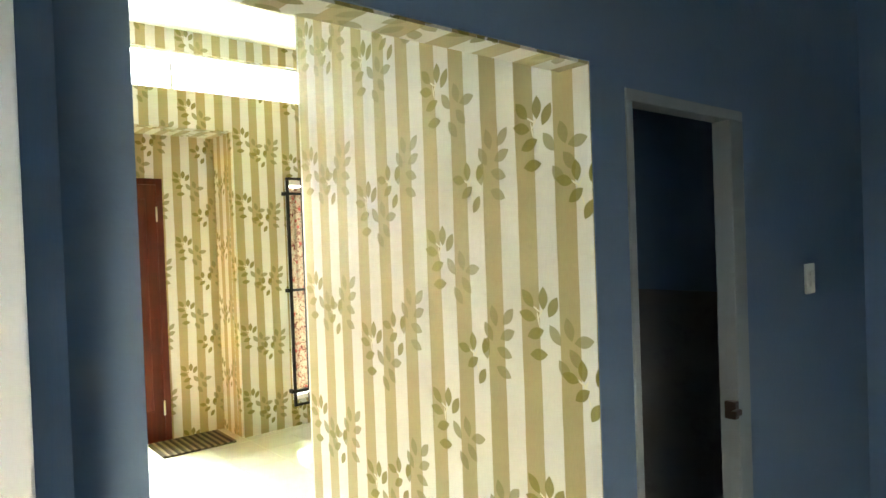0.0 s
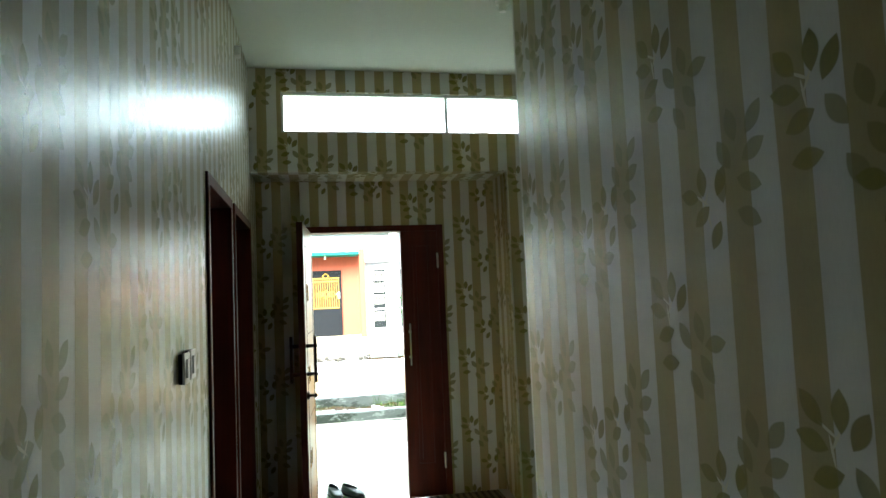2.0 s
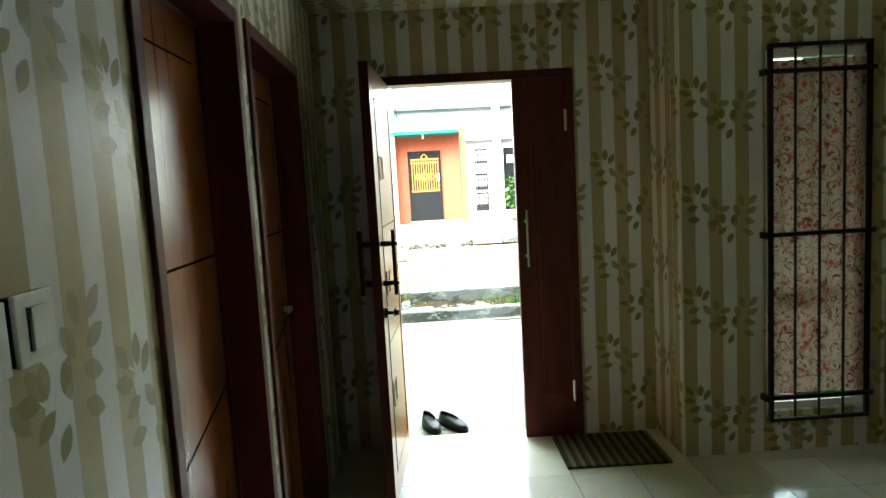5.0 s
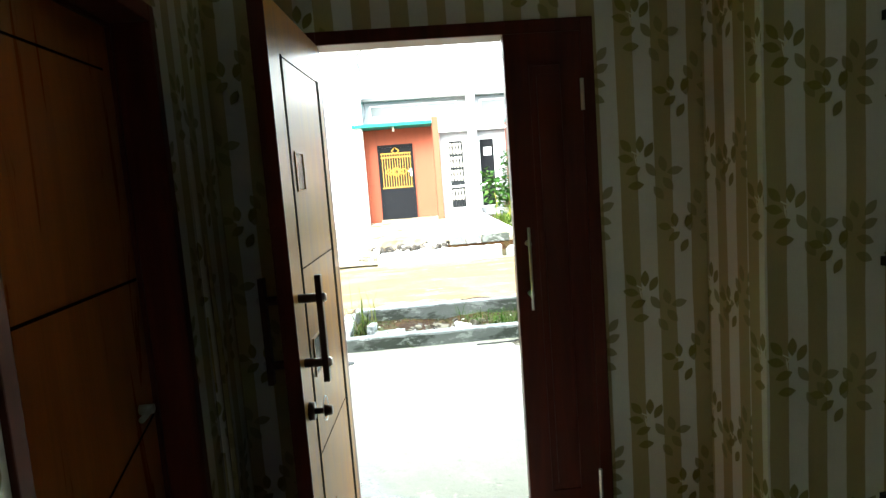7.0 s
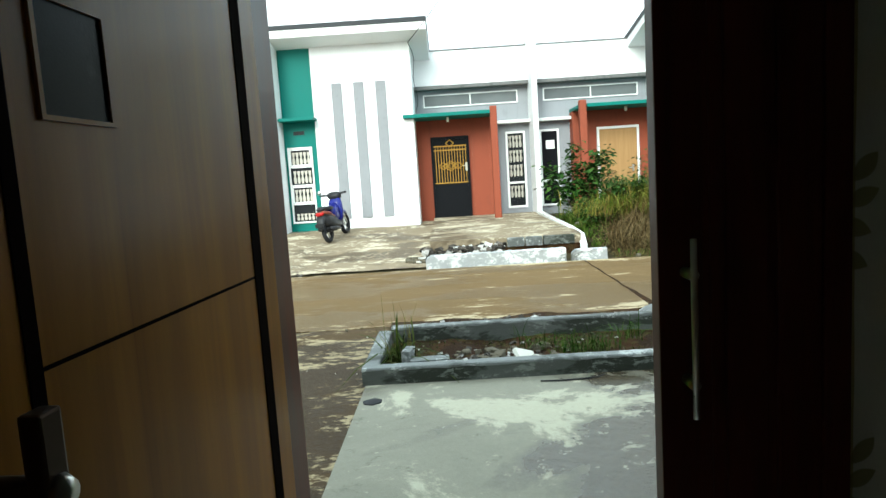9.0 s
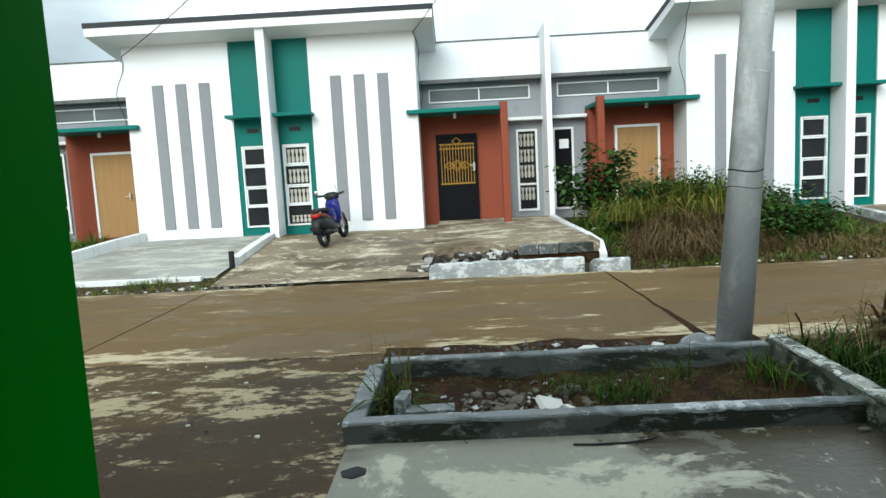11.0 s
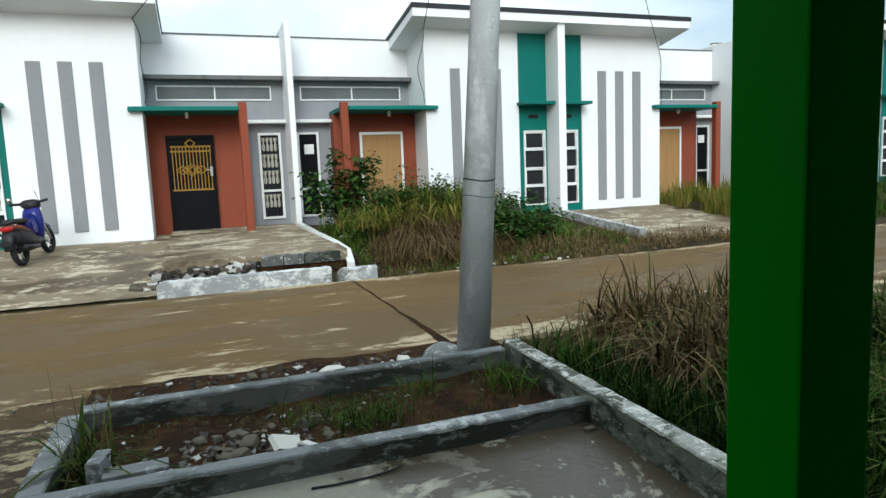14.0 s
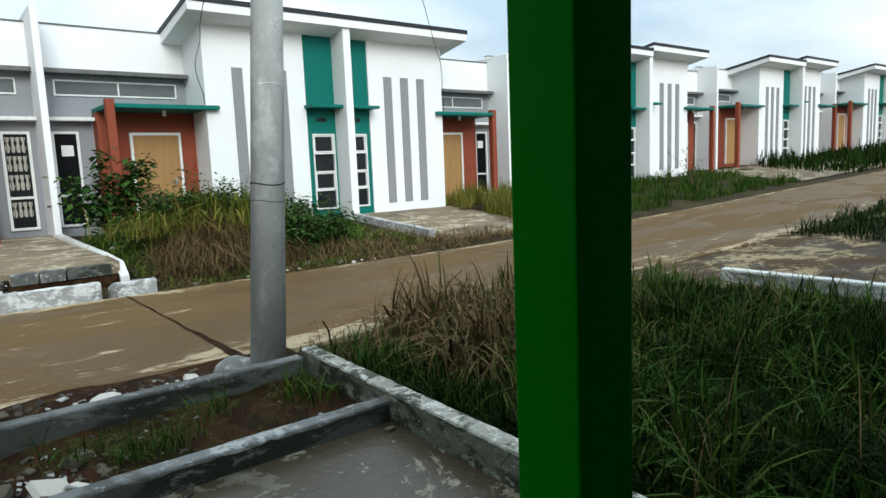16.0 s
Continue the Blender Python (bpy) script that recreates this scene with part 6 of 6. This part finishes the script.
blades("weeds", 6000, in_box(16.0, 26.5, 16.4, 20.3, bank, 0.1), 0.12, 0.45, 0.022, GRASS_BROAD, "weeds along the far plots", 9, 0.6)
blades("weeds", 5000, in_box(30.0, 60.0, 16.2, 20.3, bank, 0.0), 0.3, 0.8, 0.05, GRASS_GREEN, "weeds along the far end of the row", 10, 0.6)
blades("weeds", 7000, in_box(-11.5, -6.05, 17.2, 20.3, bank, -0.4), 0.25, 0.6, 0.018, GRASS_WEED, "lush green grass in front of the next house", 11, 1.3, 0.6)
blades("edge_grass", 1800, in_box(-9.0, -2.2, 15.75, 16.5, lambda x, y: bank(x, y) + 0.01, 0.0), 0.05, 0.18, 0.012, GRASS_WEED, "short grass along the far road edge", 12, 1.3)
blades("edge_grass", 1600, in_box(-9.0, -2.2, 15.75, 16.52, lambda x, y: bank(x, y) + 0.01, -0.1), 0.04, 0.16, 0.012, GRASS_DRY, "dry weeds along the far road edge", 40, 1.8, 0.8)
blades("edge_grass", 12000, in_box(14.2, 30.0, 9.2, 11.6, lambda x, y: -0.08 + rise(x), -0.1), 0.15, 0.5, 0.016, GRASS_GREEN, "long grass on the near side of the road", 13, 1.5, 0.7)
blades("planter_grass", 1100, in_box(1.3, 3.95, 9.6, 10.55, bed_z, 0.15), 0.03, 0.10, 0.005, GRASS_OLIVE, "short grass in the planter bed", 14, 1.7, 0.7)
blades("planter_grass", 380, tufts([(2.75, 10.05), (2.9, 10.0), (2.62, 9.98), (2.4, 10.2), (3.2, 10.3), (3.85, 10.3)], 0.08, bed_z), 0.12, 0.28, 0.006, GRASS_BROAD, "tufts of grass in the planter bed", 15, 1.5, 0.7)
blades("planter_grass", 130, tufts([(1.24, 9.8), (1.27, 9.95), (1.22, 10.05)], 0.055, bed_z), 0.14, 0.36, 0.009, GRASS_OLIVE, "tall grass tuft at the planter corner", 16, 1.5, 0.75)
blades("planter_grass", 16, tufts([(1.26, 9.86), (1.24, 9.98)], 0.04, bed_z), 0.5, 0.8, 0.018, GRASS_OLIVE, "tall arching grass stems at the planter corner", 26, 1.6, 0.8, 0.0)
blades("planter_grass", 14, tufts([(1.3, 10.0), (1.22, 9.9)], 0.05, bed_z), 0.5, 0.75, 0.005, GRASS_YELLOW, "thin seeding stalks at the planter corner", 27, 0.6, 0.4, 0.0)
blades("planter_grass", 26, tufts([(3.72, 10.25), (3.8, 10.1)], 0.06, bed_z), 0.25, 0.45, 0.014, GRASS_WEED, "broad bent blades at the planter end", 17, 0.9, 0.6)


blades("lawn_grass", 4200, in_box(4.2, 8.5, 6.2, 10.8, -0.08, -0.1), 0.3, 0.62, 0.016, GRASS_BROAD, "broad arching blades in the lawn", 18, 1.2, 0.55)
blades("lawn_grass", 800, in_box(4.2, 8.6, 6.2, 10.9, -0.08, 0.1), 0.3, 0.7, 0.006, GRASS_DRY, "thin dry stalks in the lawn", 19, 0.7, 0.4)
blades("dry_grass", 3000, in_box(4.6, 6.9, 16.3, 16.9, mound, -0.3), 0.3, 0.8, 0.010, GRASS_DRY, "matted dry straw hanging over the road edge", 20, 1.5, 0.75)
blades("weeds", 2600, tufts([(5.6, 18.0), (6.2, 18.2), (5.1, 18.6), (6.8, 18.6)], 0.4, mound), 0.35, 0.85, 0.02, GRASS_WEED, "fresh green tall weeds on the empty plot", 21, 1.5, 0.7)


def shrub(x, y, z, height, spread, n, leaf_size, label, seed):
    """A weed bush: forking stems and many separate folded leaves."""
    rng = random.Random(seed)
    e = tagged(empty("shrub", x, y, z), label, "shrub")
    bm = bmesh.new()
    tips = []
    for _ in range(9):
        a = rng.uniform(0, math.tau)
        p = Vector((0.05 * math.cos(a), 0.05 * math.sin(a), 0))
        d = Vector((math.cos(a) * 0.35, math.sin(a) * 0.35, 1.0))
        hgt = height * rng.uniform(0.55, 1.0)
        for i in range(7):
            q = p + d.normalized() * hgt / 7
            add_tube(bm, p, q, 0.014 * (1 - i / 8), 0.014 * (1 - (i + 1) / 8), sides=5, caps=False)
            p = q
            d += Vector((rng.uniform(-0.3, 0.3), rng.uniform(-0.3, 0.3), 0))
            if i > 1:
                tips.append(p.copy())
                b = Vector((rng.uniform(-1, 1), rng.uniform(-1, 1), 0.4)).normalized() * spread * 0.5
                add_tube(bm, p, p + b, 0.006, 0.003, sides=4, caps=False)
                tips += [p + b, p + b * 0.6]
    part("stem", bm, BARK, e)
    verts, faces = [], []
    for _ in range(n):
        c = rng.choice(tips) + Vector((rng.gauss(0, 0.09), rng.gauss(0, 0.09), rng.gauss(0, 0.07)))
        a, tilt = rng.uniform(0, math.tau), rng.uniform(-0.5, 0.7)
        f = Vector((math.cos(a), math.sin(a), -tilt)).normalized()
        s = Vector((-math.sin(a), math.cos(a), rng.uniform(-0.4, 0.4))).normalized()
        L = leaf_size * rng.uniform(0.6, 1.2)
        k = len(verts)
        dip = Vector((0, 0, -0.12 * L))
        verts += [tuple(c), tuple(c + f * L * 0.45 + s * L * 0.28), tuple(c + f * L + dip), tuple(c + f * L * 0.45 - s * L * 0.28), tuple(c + f * L * 0.5 + dip * 0.6)]
        faces += [(k, k + 1, k + 4), (k + 1, k + 2, k + 4), (k + 2, k + 3, k + 4), (k + 3, k, k + 4)]
    me = bpy.data.meshes.new("leaves")
    me.from_pydata(verts, [], faces)
    ob = part("leaves", me, LEAF, e)
    tagged(ob, kind="stuff")


shrub(4.62, 19.3, 0.25, 1.6, 0.6, 1500, 0.17, "bushy green weed shrub beside the party wall", 1)
shrub(5.6, 20.1, 0.3, 1.1, 0.35, 180, 0.12, "thin green weed in front of the tan door", 2)
shrub(5.4, 17.6, 0.62, 0.4, 1.2, 2400, 0.085, "leafy creeper over the overgrown heap", 11)
shrub(6.0, 17.5, 0.62, 0.35, 1.2, 2000, 0.08, "leafy creeper over the overgrown heap", 15)
shrub(5.9, 18.3, 0.5, 0.6, 1.2, 2200, 0.09, "leafy creeper over the overgrown heap", 16)
shrub(6.5, 18.1, 0.45, 0.5, 1.1, 1300, 0.10, "leafy creeper over the overgrown heap", 12)
shrub(4.8, 17.6, 0.15, 0.45, 0.9, 900, 0.10, "leafy creeper beside the curved kerb", 13)
shrub(7.2, 17.1, 0.03, 0.72, 0.9, 2200, 0.10, "dark leafy bush by the road edge", 14)
shrub(7.5, 18.2, 0.15, 0.8, 0.9, 1200, 0.11, "low leafy weeds on the empty plot", 3)
shrub(6.9, 16.9, -0.02, 0.5, 0.9, 900, 0.11, "low leafy creeper at the road edge", 4)
shrub(8.1, 17.4, 0.05, 0.6, 0.9, 900, 0.11, "low leafy creeper at the road edge", 5)
shrub(4.9, 18.4, 0.15, 0.55, 0.9, 900, 0.11, "low leafy weeds beside the curved kerb", 6)
shrub(21.5, 17.6, 0.35, 1.6, 0.4, 120, 0.10, "thin bare bush by the road", 7)
